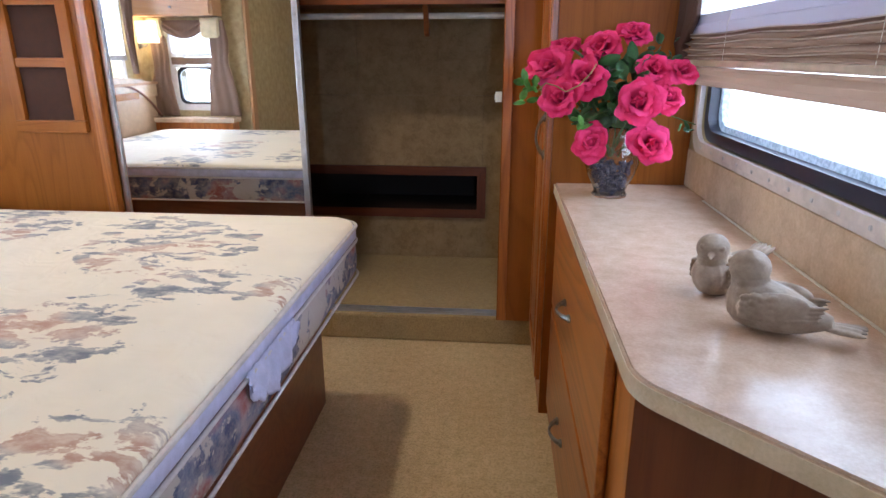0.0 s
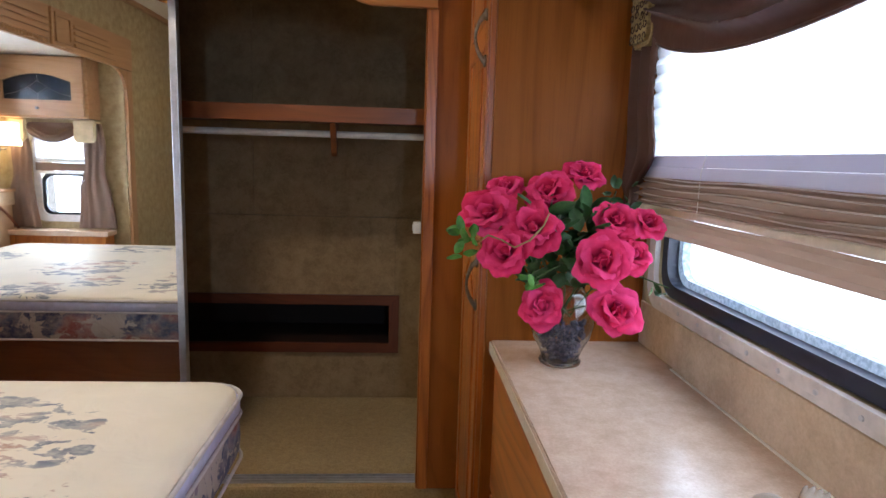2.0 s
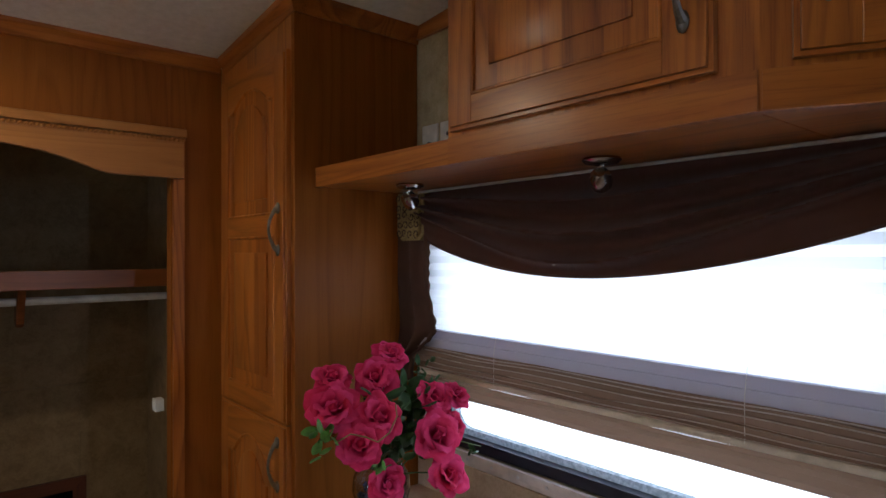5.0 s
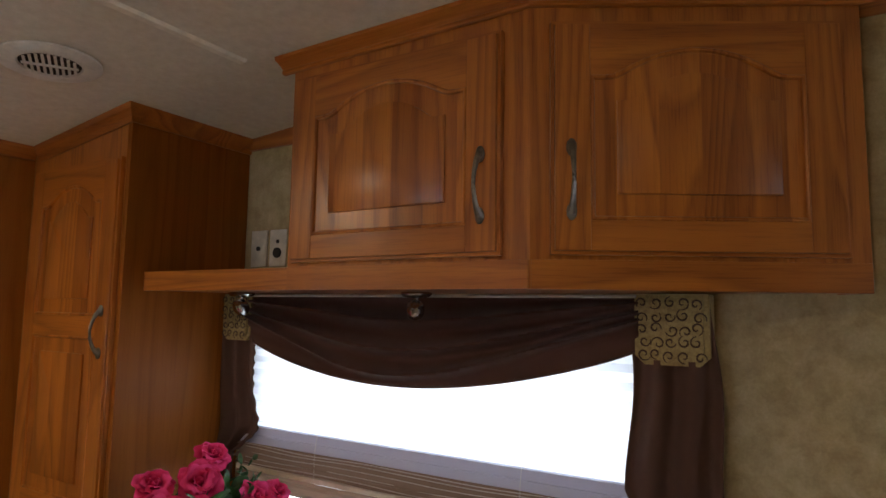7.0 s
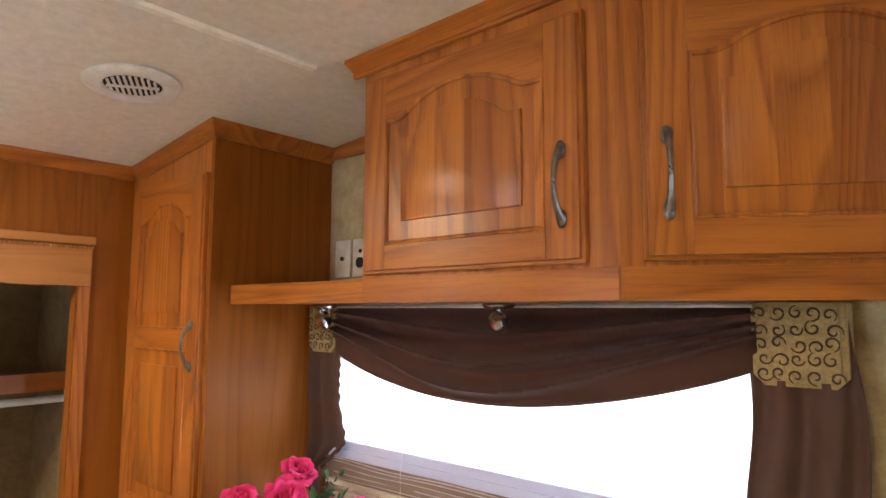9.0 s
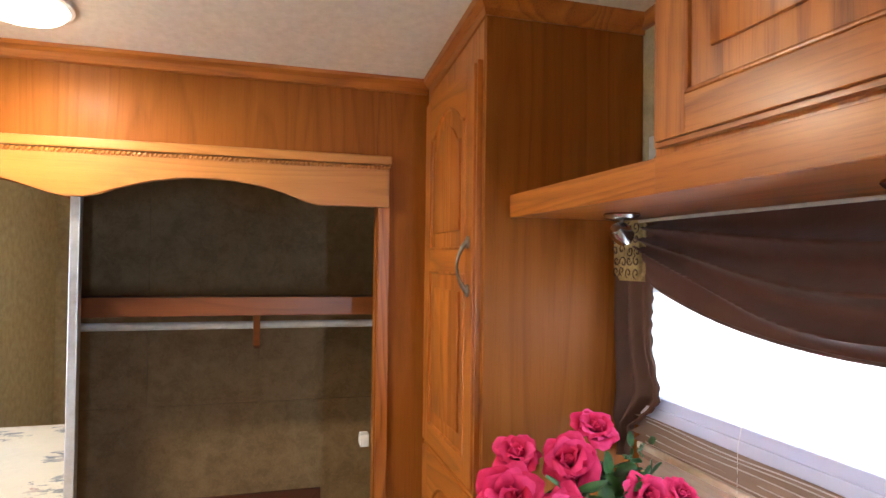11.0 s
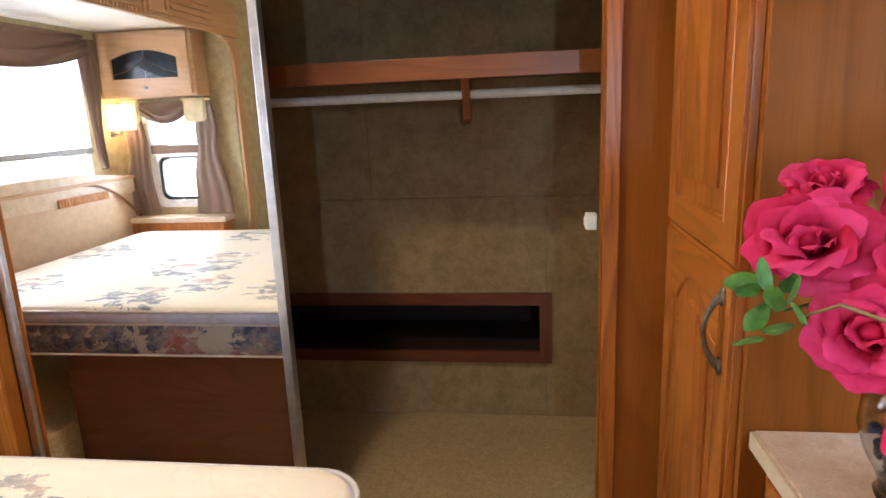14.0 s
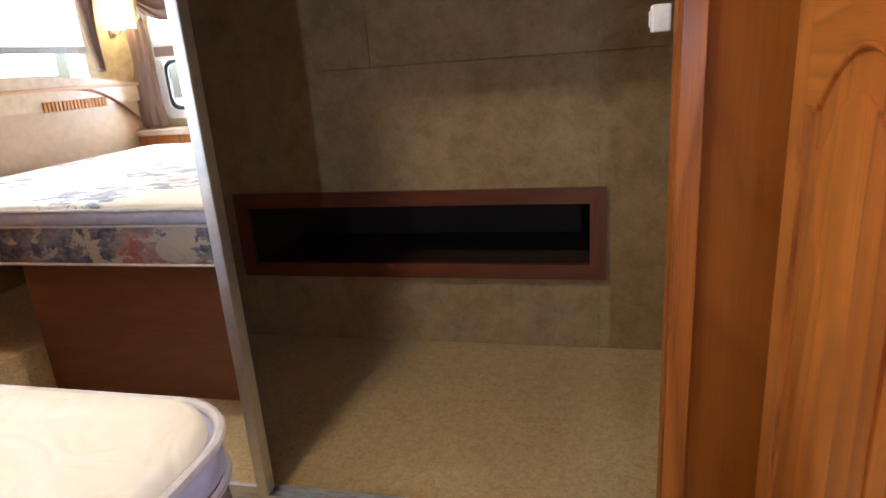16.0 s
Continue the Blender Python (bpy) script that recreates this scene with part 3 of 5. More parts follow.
part("frame_bottom", prism([(VX0, VZ0), (VX0 + fr, VZ0 + fr), (VX1 - fr, VZ0 + fr), (VX1, VZ0)], -0.016, None, "xz", -0.002), cherry_x, vent)
for a, b in ((VX0, VX0 + fr), (VX1, VX1 - fr)):
    part("frame_side", prism([(a, VZ0), (b, VZ0 + fr), (b, VZ1 - fr), (a, VZ1)], -0.016, None, "xz", -0.002), cherry_z, vent)
# Boards coloured almost black to stand for the recess's shade.
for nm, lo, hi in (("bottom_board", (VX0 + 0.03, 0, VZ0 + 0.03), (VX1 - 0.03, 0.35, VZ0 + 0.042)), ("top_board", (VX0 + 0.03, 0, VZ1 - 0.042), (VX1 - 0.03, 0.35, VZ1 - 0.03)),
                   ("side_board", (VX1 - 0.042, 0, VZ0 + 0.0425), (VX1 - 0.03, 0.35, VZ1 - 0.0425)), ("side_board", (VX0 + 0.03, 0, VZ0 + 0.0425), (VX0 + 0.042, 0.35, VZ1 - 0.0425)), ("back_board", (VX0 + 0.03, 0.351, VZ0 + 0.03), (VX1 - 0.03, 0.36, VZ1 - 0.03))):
    part(nm, box(lo, hi), recess_shade, vent)

for a, b in ((0.008, 0.042), (-1.632, -1.595)):
    structure("trim_jamb", box((a, 2.372, 0.124), (b, 2.3795, 1.724), 0.002), oak_z, "oak jamb strip of the closet opening")

switch = thing("light_switch", "small white plastic switch on the closet jamb", "switch", (0.0025, 2.46, 1.03))
part("plate", box((-0.026, -0.018, -0.019), (0.0, 0.018, 0.019), 0.0025), white_plastic, switch)
part("rocker", box((-0.029, -0.009, -0.011), (-0.0265, 0.009, 0.011), 0.001), white_plastic, switch)


# ---- raised-panel doors and pulls ----
def contour(x0, x1, z0, z1, rise, inset, steps=28):
    pts = [(x0 + inset, z0 + inset), (x1 - inset, z0 + inset)]
    for i in range(steps + 1):
        u = 1 - 2 * i / steps
        x = (x0 + x1) / 2 + u * ((x1 - x0) / 2 - inset)
        v = abs(u)
        f = 1 - 0.85 * (v / 0.72) ** 2 if v < 0.72 else 0.15 * max(0.0, 1 - (v - 0.72) / 0.13) ** 2
        z = z1 - rise + rise * f - inset
        pts.append((x, z))
    return pts


def panel_face(parent, x0, x1, z0, z1, rise, front, mat, slope=0.046):
    """A raised panel: a bead round the edge, a sloping field, a flat middle."""
    bm = bmesh.new()
    loops = []
    for inset, d in ((-0.0005, 0.004), (0.0, 0.0004), (0.0015, -0.0012), (0.004, -0.0016), (0.0065, -0.0004), (0.0080, 0.0040), (0.0090, 0.0150), (0.0115, 0.0172), (0.0150, 0.0165), (slope * 0.5, 0.0140), (slope * 0.8, 0.0110), (slope, 0.0085), (slope + 0.0006, -0.0002), (slope + 0.0025, -0.0012)):
        loops.append([bm.verts.new((x, front + d, z)) for x, z in contour(x0, x1, z0, z1, rise, inset)])
    for p, q in zip(loops, loops[1:]):
        k = len(p)
        for i in range(k):
            bm.faces.new((p[i], p[(i + 1) % k], q[(i + 1) % k], q[i]))
    bm.faces.new(loops[-1])
    bm.faces.new(loops[0][::-1])
    return smooth(part("panel", bm, oak_boards, parent), 32)


def bow_pull(parent, x, z0, z1, front, name="handle", horizontal=False):
    """A bowed metal pull with flat oval feet."""
    bm = bmesh.new()
    path, rad = [], []
    for i in range(13):
        u = i / 12
        path.append((x, front - 0.004 - 0.024 * math.sin(math.pi * u) ** 0.7, z0 + (z1 - z0) * u))
        rad.append(0.0080 - 0.0042 * math.sin(math.pi * u) ** 0.6)
    tube(path, rad, 8, bm)
    for z in (z0, z1):
        foot = bmesh.ops.create_icosphere(bm, subdivisions=2, radius=1)["verts"]
        for v in foot:
            v.co = Vector((x + v.co.x * 0.0095, front - 0.003 + v.co.y * 0.006, z + v.co.z * 0.016))
    if horizontal:
        c = Vector((x, 0, (z0 + z1) / 2))
        for v in bm.verts:
            d = v.co - c
            v.co = c + Vector((d.z, v.co.y, -d.x))
    ob = smooth(part(name, bm, nickel, parent, "brushed nickel bow pull"))
    return ob


def raised_door(parent, x0, x1, z0, z1, front, fields, stile=0.055, name="door", top_rail=0.06, thick=0.019):
    """A door whose front faces -y. fields: (bottom, top, rise) of each raised panel."""
    door = new(name)
    door.parent = parent
    f, bk = front - thick, front - 0.001
    for a, b in ((x0, x0 + stile), (x1 - stile, x1)):
        part("stile", box((a, f, z0), (b, bk, z1), 0.0012), oak_z, door)
    e = 0.007
    o = ((x0 - e, z0 - e), (x1 + e, z0 - e), (x1 + e, z1 + e), (x0 - e, z1 + e))
    q = ((x0 - 0.0004, z0 - 0.0004), (x1 + 0.0004, z0 - 0.0004), (x1 + 0.0004, z1 + 0.0004), (x0 - 0.0004, z1 + 0.0004))
    for k in range(4):
        n = (k + 1) % 4
        part("edge_moulding", prism([o[k], o[n], q[n], q[k]], bk - f - 0.006, None, "xz", f + 0.006), oak_z if k % 2 else oak_x, door, "stepped edge of the door")
    a, b = x0 + stile + 0.0002, x1 - stile - 0.0002
    for k, (fb, ft, rise) in enumerate(fields):
        if k == 0:
            part("rail", box((a, f, z0), (b, bk, fb), 0.0010), oak_x, door)
        panel_face(door, a, b, fb, ft, rise, f, oak_z, min(0.046, (b - a) * 0.2))
        nxt = fields[k + 1][0] if k + 1 < len(fields) else z1
        under = contour(a, b, fb, ft, rise, 0)[2:]
        part("rail", prism([(a, nxt), (b, nxt)] + under, -(thick - 0.001), None, "xz", bk), oak_x, door)
    return door


# ---- tall corner cabinet ----
def tall_cabinet():
    """Built with its front towards -y, then turned to face the aisle. Local x runs from the closet to the window wall's near end."""
    t = thing("tall_cabinet", "tall honey oak linen cabinet in the corner beside the closet", "cabinet", (0.157, 2.378, 0), -90)
    w, d = 0.498, 0.40
    def top(x):
        return ceil_z(2.378 - x)
    part("side_panel", prism([(0.0, 0.0), (d, 0.0), (d, top(w)), (0.0, top(w))], -0.016, None, "yz", w), ply_z, t, "plain oak veneer side")
    part("face_frame", prism([(0.0, 0.0), (w - 0.017, 0.0), (w - 0.017, top(w) - 0.001), (0.0, top(0) - 0.001)], 0.018, None, "xz", 0.0), oak_z, t)
    part("back", box((0.002, d - 0.02, 0.0), (w - 0.018, d, 2.05)), ply_z, t)
    raised_door(t, 0.046, 0.472, 1.0615, 2.019, 0.0, ((1.115, 1.545, 0.0), (1.60, 1.965, 0.05)))
    raised_door(t, 0.046, 0.472, 0.126, 1.0435, 0.0, ((0.18, 0.985, 0.07),))
    bow_pull(t, 0.446, 1.505, 1.615, -0.019)
    bow_pull(t, 0.440, 0.888, 1.003, -0.019)
    prof = ((0.0, -0.045), (-0.006, -0.045), (-0.010, -0.03), (-0.024, -0.014), (-0.028, 0.02), (0.0, 0.02))
    bm = bmesh.new()
    rows = []
    for x, y in ((0.034, 0.0), (w, 0.0), (w, d)):
        ring = []
        for out, up in prof:
            px = x - (out if x == w else 0)
            py = y + (out if y == 0.0 else 0)
            ring.append(bm.verts.new((px, py, top(x) + up)))
        rows.append(ring)
    for p, q in zip(rows, rows[1:]):
        for i in range(len(prof)):
            bm.faces.new((p[i], p[(i + 1) % len(prof)], q[(i + 1) % len(prof)], q[i]))
    bm.faces.new(rows[0])
    bm.faces.new(rows[-1][::-1])
    part("crown", bm, oak_x, t)
    return t


tall_cabinet()

# ---- overhead cabinet: a straight bay and a bay that slants back to the wall ----
XU, YC, YL = 0.215, 0.758, 1.345
XE, YE = 0.50, 0.245
SL = math.hypot(XE - XU, YC - YE)
SA = -math.degrees(math.atan2(YC - YE, XE - XU))
UB = 1.670


def crown_run(parent, x0, x1, z0, z1, y=0.0, miter0=0.0, miter1=0.0):
    prof = ((0.0, -0.034), (-0.009, -0.034), (-0.012, -0.031), (-0.012, -0.026), (-0.009, -0.024), (-0.016, -0.018), (-0.032, -0.010), (-0.037, -0.008), (-0.037, 0.015), (0.0, 0.015))
    bm = bmesh.new()
    rows = [[bm.verts.new((x + m * -o, y + o, z + u)) for o, u in prof] for x, z, m in ((x0, z0, miter0), (x1, z1, miter1))]
    for i in range(len(prof)):
        j = (i + 1) % len(prof)
        bm.faces.new((rows[0][i], rows[0][j], rows[1][j], rows[1][i]))
    bm.faces.new(rows[0])
    bm.faces.new(rows[1][::-1])
    return part("crown", bm, oak_x, parent)


up = thing("overhead_cabinet", "honey oak overhead cabinet with an arched raised-panel door", "cabinet", (XU, YL, 0), -90)
w1 = YL - YC
part("face_frame", prism([(0, UB), (w1, UB), (w1, ceil_z(YC)), (0, ceil_z(YL))], 0.02, None, "xz", 0.0), oak_z, up)
part("side_panel", prism([(0.021, UB + 0.055), (0.343, UB + 0.055), (0.343, ceil_z(YL)), (0.021, ceil_z(YL))], 0.015, None, "yz", 0.001), oak_z, up)
raised_door(up, 0.022, 0.528, 1.737, 2.142, 0.0, ((1.787, 2.098, 0.048),), stile=0.062)
bow_pull(up, 0.498, 1.802, 1.916, -0.019)
part("bottom_rail", box((0.001, -0.003, UB + 0.0005), (w1 - 0.002, -0.0005, UB + 0.052), 0.001), oak_x, up)
crown_run(up, -0.03, w1, ceil_z(YL), ceil_z(YC), miter0=0.0, miter1=0.26)

up2 = thing("overhead_cabinet", "honey oak overhead corner cabinet with an arched raised-panel door", "cabinet", (XU, YC, 0), SA)
part("face_frame", prism([(0, UB), (SL, UB), (SL, ceil_z(0.3)), (0, ceil_z(YC))], 0.02, None, "xz", 0.0), oak_z, up2)
raised_door(up2, 0.042, 0.540, 1.737, 2.144, 0.0, ((1.790, 2.10, 0.050),), stile=0.062)
bow_pull(up2, 0.070, 1.804, 1.918, -0.019)
part("end_panel", box((SL - 0.016, 0.021, UB), (SL, 0.12, ceil_z(0.3))), oak_z, up2)
part("bottom_rail", box((0.002, -0.003, UB + 0.0005), (SL - 0.001, -0.0005, UB + 0.052), 0.001), oak_x, up2)
crown_run(up2, 0.0, SL, ceil_z(YC), ceil_z(0.3), miter0=-0.26)

ushelf = thing("wall_shelf", "open oak shelf running from the tall cabinet under the overhead cabinet", "shelf", (0, 0, 0))
part("board", box((XU + 0.021, YC + 0.01, UB + 0.002), (X_WALL - 0.002, 1.878, UB + 0.02)), oak_y, ushelf)
part("lip", box((XU, YL + 0.001, UB), (XU + 0.02, 1.878, UB + 0.051), 0.002), oak_y, ushelf)
part("bottom_panel", prism([(XU + 0.022, YC + 0.008), (X_WALL - 0.003, YC + 0.008), (X_WALL - 0.003, 0.26), (XE, 0.26)], 0.018, None, "xy", UB + 0.002), oak_y, ushelf)
structure("trim_wall_crown", prism([(X_WALL - 0.002, 2.13), (X_WALL - 0.014, 2.13), (X_WALL - 0.02, 2.20), (X_WALL - 0.002, 2.20)], 0.53, None, "xz", 1.347), oak_y, "oak crown strip on the wall above the shelf")

# ---- dresser and counter ----
dresser = thing("dresser", "built-in honey oak dresser with two deep drawers under the counter", "dresser", (0.195, 1.876, 0), -90)
part("face_frame", box((0, 0, 0), (1.11, 0.018, 0.775), 0.001), oak_z, dresser)
for z0, z1, zp in ((0.435, 0.762, 0.59), (0.075, 0.420, 0.246)):
    dr = new("drawer")
    dr.parent = dresser
    part("drawer_front", box((0.045, -0.019, z0), (0.985, -0.001, z1), 0.005), oak_x, dr)
    bow_pull(dr, 0.47, zp - 0.05, zp + 0.05, -0.019, "handle", True)
part("side_panel", prism([(0, 0.0), (0.50, 0.0), (0.50, 0.775), (0, 0.775)], 0.016, None, "xz", 0.0), cherry_z, dresser, "dark brown slanted end panel")
sp = dresser.children[-1]
sp.matrix_local = pose(1.112, 0.0, 0, 0, 0, 45)

XF, YB = 0.170, 1.878
top_pts = [(X_WALL - 0.002, YB), (XF, YB)]
for i in range(9):
    a = radians(180 + 45 * i / 8)
    top_pts.append((XF + 0.09 + 0.09 * math.cos(a), 0.72 + 0.09 * math.sin(a)))
top_pts += [(X_WALL - 0.002, 0.285)]
counter = thing("countertop", "beige laminate countertop with a rounded bend over the dresser", "countertop", (0, 0, 0))
part("slab", prism(top_pts, 0.035, None, "xy", 0.777, 0.004), laminate, counter)
bm = bmesh.new()
edge = []
for k in range(1, len(top_pts)):
    a = Vector((*top_pts[max(k - 1, 1)], 0))
    c = Vector((*top_pts[min(k + 1, len(top_pts) - 1)], 0))
    d = (c - a).normalized()
    p = Vector((*top_pts[k], 0)) + Vector((d.y, -d.x, 0)) * (0.0012 if d.cross(Vector((1, 0, 0))).z > 0 else -0.0012)
    edge.append([bm.verts.new((p.x, p.y, z)) for z in (0.7815, 0.8075)])
for p, q in zip(edge, edge[1:]):
    bm.faces.new((p[0], q[0], q[1], p[1]))
band = part("edge_band", bm, mottled("cream_edge_band", (0.66, 0.53, 0.37), (0.70, 0.57, 0.41), (0.61, 0.48, 0.32), 22.0, 0.35, 0.03), counter, "paler cream laminate edge")
so = band.modifiers.new("thick", "SOLIDIFY")
so.thickness, so.offset = 0.002, 0.0
part("backsplash", box((X_WALL - 0.013, 0.29, 0.814), (X_WALL - 0.001, 1.66, 0.9222), 0.002), splash_mat, counter, "tan mottled laminate backsplash")
part("backsplash", box((X_WALL - 0.007, 1.661, 0.814), (X_WALL - 0.001, 1.874, 0.9222), 0.001), splash_mat, counter, "tan mottled laminate backsplash")
part("caulk", box((X_WALL - 0.018, 0.30, 0.8122), (X_WALL - 0.0135, 1.66, 0.8155), 0.001), ivory_plastic, counter, "pale caulk line")

# ---- long window ----
win = thing("window", "long aluminium trailer window with rounded corners", "window", (X_WALL, 0, 0))
win["kind"] = "structure"
o, i_ = round_rect(WIN_Y0 - 0.042, SILL - 0.032, WIN_Y1 + 0.042, HEAD_Z + 0.04, 0.06), round_rect(WIN_Y0 + 0.003, SILL + 0.003, WIN_Y1 - 0.003, HEAD_Z - 0.003, 0.055)
part("clamp_ring", ring_prism(o, i_, -0.008, "yz", -0.001), ring_mat, win, "white enamelled clamp ring with screws")
part("inner_lip", ring_prism(round_rect(WIN_Y0 - 0.018, SILL - 0.019, WIN_Y1 + 0.018, HEAD_Z + 0.018, 0.058), i_, -0.004, "yz", -0.0095), ring_mat, win)
bm = bmesh.new()
for i in range(13):
    tube([(-0.0155, WIN_Y0 + 0.05 + i * 0.091, SILL - 0.012), (-0.009, WIN_Y0 + 0.05 + i * 0.091, SILL - 0.012)], [0.0042, 0.0050], 10, bm)
part("screws", bm, aluminium, win, "small screw heads", "stuff")
seal_rubber = plain("blue_black_rubber", (0.012, 0.013, 0.028), 0.4)
o2, i2 = round_rect(WIN_Y0 + 0.004, SILL + 0.004, WIN_Y1 - 0.004, HEAD_Z - 0.004, 0.06), round_rect(WIN_Y0 + 0.05, SILL + 0.050, WIN_Y1 - 0.05, HEAD_Z - 0.05, 0.05)
part("window_frame", ring_prism(o2, i2, 0.02, "yz", 0.032), sash_mat, win, "grey aluminium sash")
o3, i3 = round_rect(WIN_Y0 + 0.006, SILL + 0.006, WIN_Y1 - 0.006, HEAD_Z - 0.006, 0.06), round_rect(WIN_Y0 + 0.034, SILL + 0.034, WIN_Y1 - 0.034, HEAD_Z - 0.034, 0.052)
part("seal", ring_prism(o3, i3, 0.027, "yz", 0.004), seal_rubber, win, "black rubber seal")
pane = part("pane", box((0.044, WIN_Y0 + 0.025, SILL + 0.025), (0.048, WIN_Y1 - 0.025, HEAD_Z - 0.025)), pane_glass, win)
pane.visible_shadow = False

blind = thing("pleated_blind", "day-night pleated shade, sheer white above and tan pleats bunched below", "blind", (0.520, 0, 0))
BY0, BY1 = 0.625, 1.815
bm = bmesh.new()
k = 18
prev = None
for j in range(k + 1):
    z = 1.280 + j * (1.62 - 1.280) / k
    x = -0.006 if j % 2 else 0.006
    a, b = bm.verts.new((x, BY0, z)), bm.verts.new((x, BY1, z))
    if prev:
        bm.faces.new((prev[0], prev[1], b, a))
    prev = (a, b)
part("sheer", bm, sheer_white, blind, "translucent white day pleats")
part("upper_rail", box((-0.012, BY0, 1.2602), (0.012, BY1, 1.284), 0.002), rail_pale, blind, "pale plastic upper rail")
part("mid_rail", box((-0.016, BY0, 1.236), (0.014, BY1, 1.260), 0.003), rail_pale, blind, "pale plastic middle rail")
prof = [(-0.004, 1.239), (-0.024, 1.233), (-0.002, 1.226), (-0.028, 1.217), (-0.004, 1.209), (-0.030, 1.199), (-0.006, 1.190), (-0.028, 1.180), (-0.010, 1.174), (-0.010, 1.169)]
prev, bm = None, bmesh.new()
for x, z in prof:
    row = [bm.verts.new((x + 0.003 * math.sin(i * 0.9 + z * 90), BY0 + (BY1 - BY0) * i / 24, z + 0.0022 * math.sin(i * 0.55 + z * 40))) for i in range(25)]
    if prev:
        for i in range(24):
            bm.faces.new((prev[i], prev[i + 1], row[i + 1], row[i]))
    prev = row
part("pleats", bm, pleat_tan, blind, "bunched tan night pleats")
# Pale tubes standing in for bright highlights along the pleat edges.
for z in (1.2345, 1.2265, 1.2135, 1.199, 1.186):
    part("pleat_edge", tube([(-0.027 + 0.002 * math.sin(i * 0.8 + z * 90), BY0 + (BY1 - BY0 - 0.05) * i / 30, z + 0.0022 * math.sin(i * 0.5 + z * 40)) for i in range(31)], 0.0013, 5), highlight_pale, blind, "pale tube for the highlight on a pleat edge")
part("lower_rail", box((-0.018, BY0, 1.158), (0.012, BY1, 1.173), 0.004), plain("cream_rail", (0.66, 0.58, 0.48), 0.3), blind, "cream plastic rail")
prof = [(-0.010, 1.157), (-0.018, 1.150), (-0.012, 1.138), (-0.020, 1.126), (-0.012, 1.112)]
prev, bm = None, bmesh.new()
for x, z in prof:
    row = [bm.verts.new((x + 0.003 * math.sin(i * 0.7 + z * 70), BY0 + (BY1 - BY0) * i / 24, z)) for i in range(25)]
    if prev:
        for i in range(24):
            bm.faces.new((prev[i], prev[i + 1], row[i + 1], row[i]))
    prev = row
part("hanging_pleat", bm, pleat_tan, blind, "loose lowest tan pleat")
for y in (1.50, 0.90):
    part("cord", tube([(-0.014, y, 1.30), (-0.025, y, 1.25), (-0.026, y, 1.17)], 0.0008, 5), white_plastic, blind)


# ---- scarf swag, side scarves, blocks ----
def swag(name, label, at, rz, w, tops, bottoms, folds, depth=0.03, amp=0.020, mat=scarf_mat, seed=1, bulge=0.0):
    """A draped cloth: its top edge straight, its folds hanging in curves. Local x along the window, front towards -y."""
    t = thing(name, label, "curtain", at, rz)
    rnd = random.Random(seed)
    bm = bmesh.new()
    nx, nz = 60, 64
    grid = []
    ph = rnd.random() * 6
    for i in range(nx + 1):
        u = i / nx
        sag = math.sin(math.pi * u) ** 0.8
        zt = tops[0] * (1 - u) + tops[1] * u
        zb = bottoms[0] * (1 - u) + bottoms[2] * u - (((bottoms[0] + bottoms[2]) / 2) - bottoms[1]) * sag
        col = []
        for j in range(nz + 1):
            v = j / nz
            ve = min(1.0, v * (1 + 0.8 * (1 - sag)))
            wave = 1.1 - 2.2 * (math.sin(ve ** 1.3 * folds * math.pi + ph + 0.25 * math.sin(5 * u + ph) + 0.8 * (u - 0.5) * v) ** 2 + 0.015) ** 0.30 + 0.10 * math.sin(v * folds * 7.5 + 3.1 * (u - 0.5) + ph)
            y = -depth * (0.35 + 0.65 * math.sin(math.pi * min(1, v * 0.9))) - amp * wave * (0.5 + 0.5 * sag) - 0.008 * sag
            col.append(bm.verts.new((u * w, y - bulge * sag * v * v, zt + (zb - zt) * v)))
        grid.append(col)
    hem = [c[-1].co.copy() for c in grid]
    for i in range(nx):
        for j in range(nz):
            bm.faces.new((grid[i][j], grid[i + 1][j], grid[i + 1][j + 1], grid[i][j + 1]))
    ob = smooth(part("cloth", bm, mat, t), 80)
    so = ob.modifiers.new("thick", "SOLIDIFY")
    so.thickness = 0.003
    part("hem", tube([p for p in hem], 0.0032, 6), scarf_solid, t, "stitched lower hem")
    return t


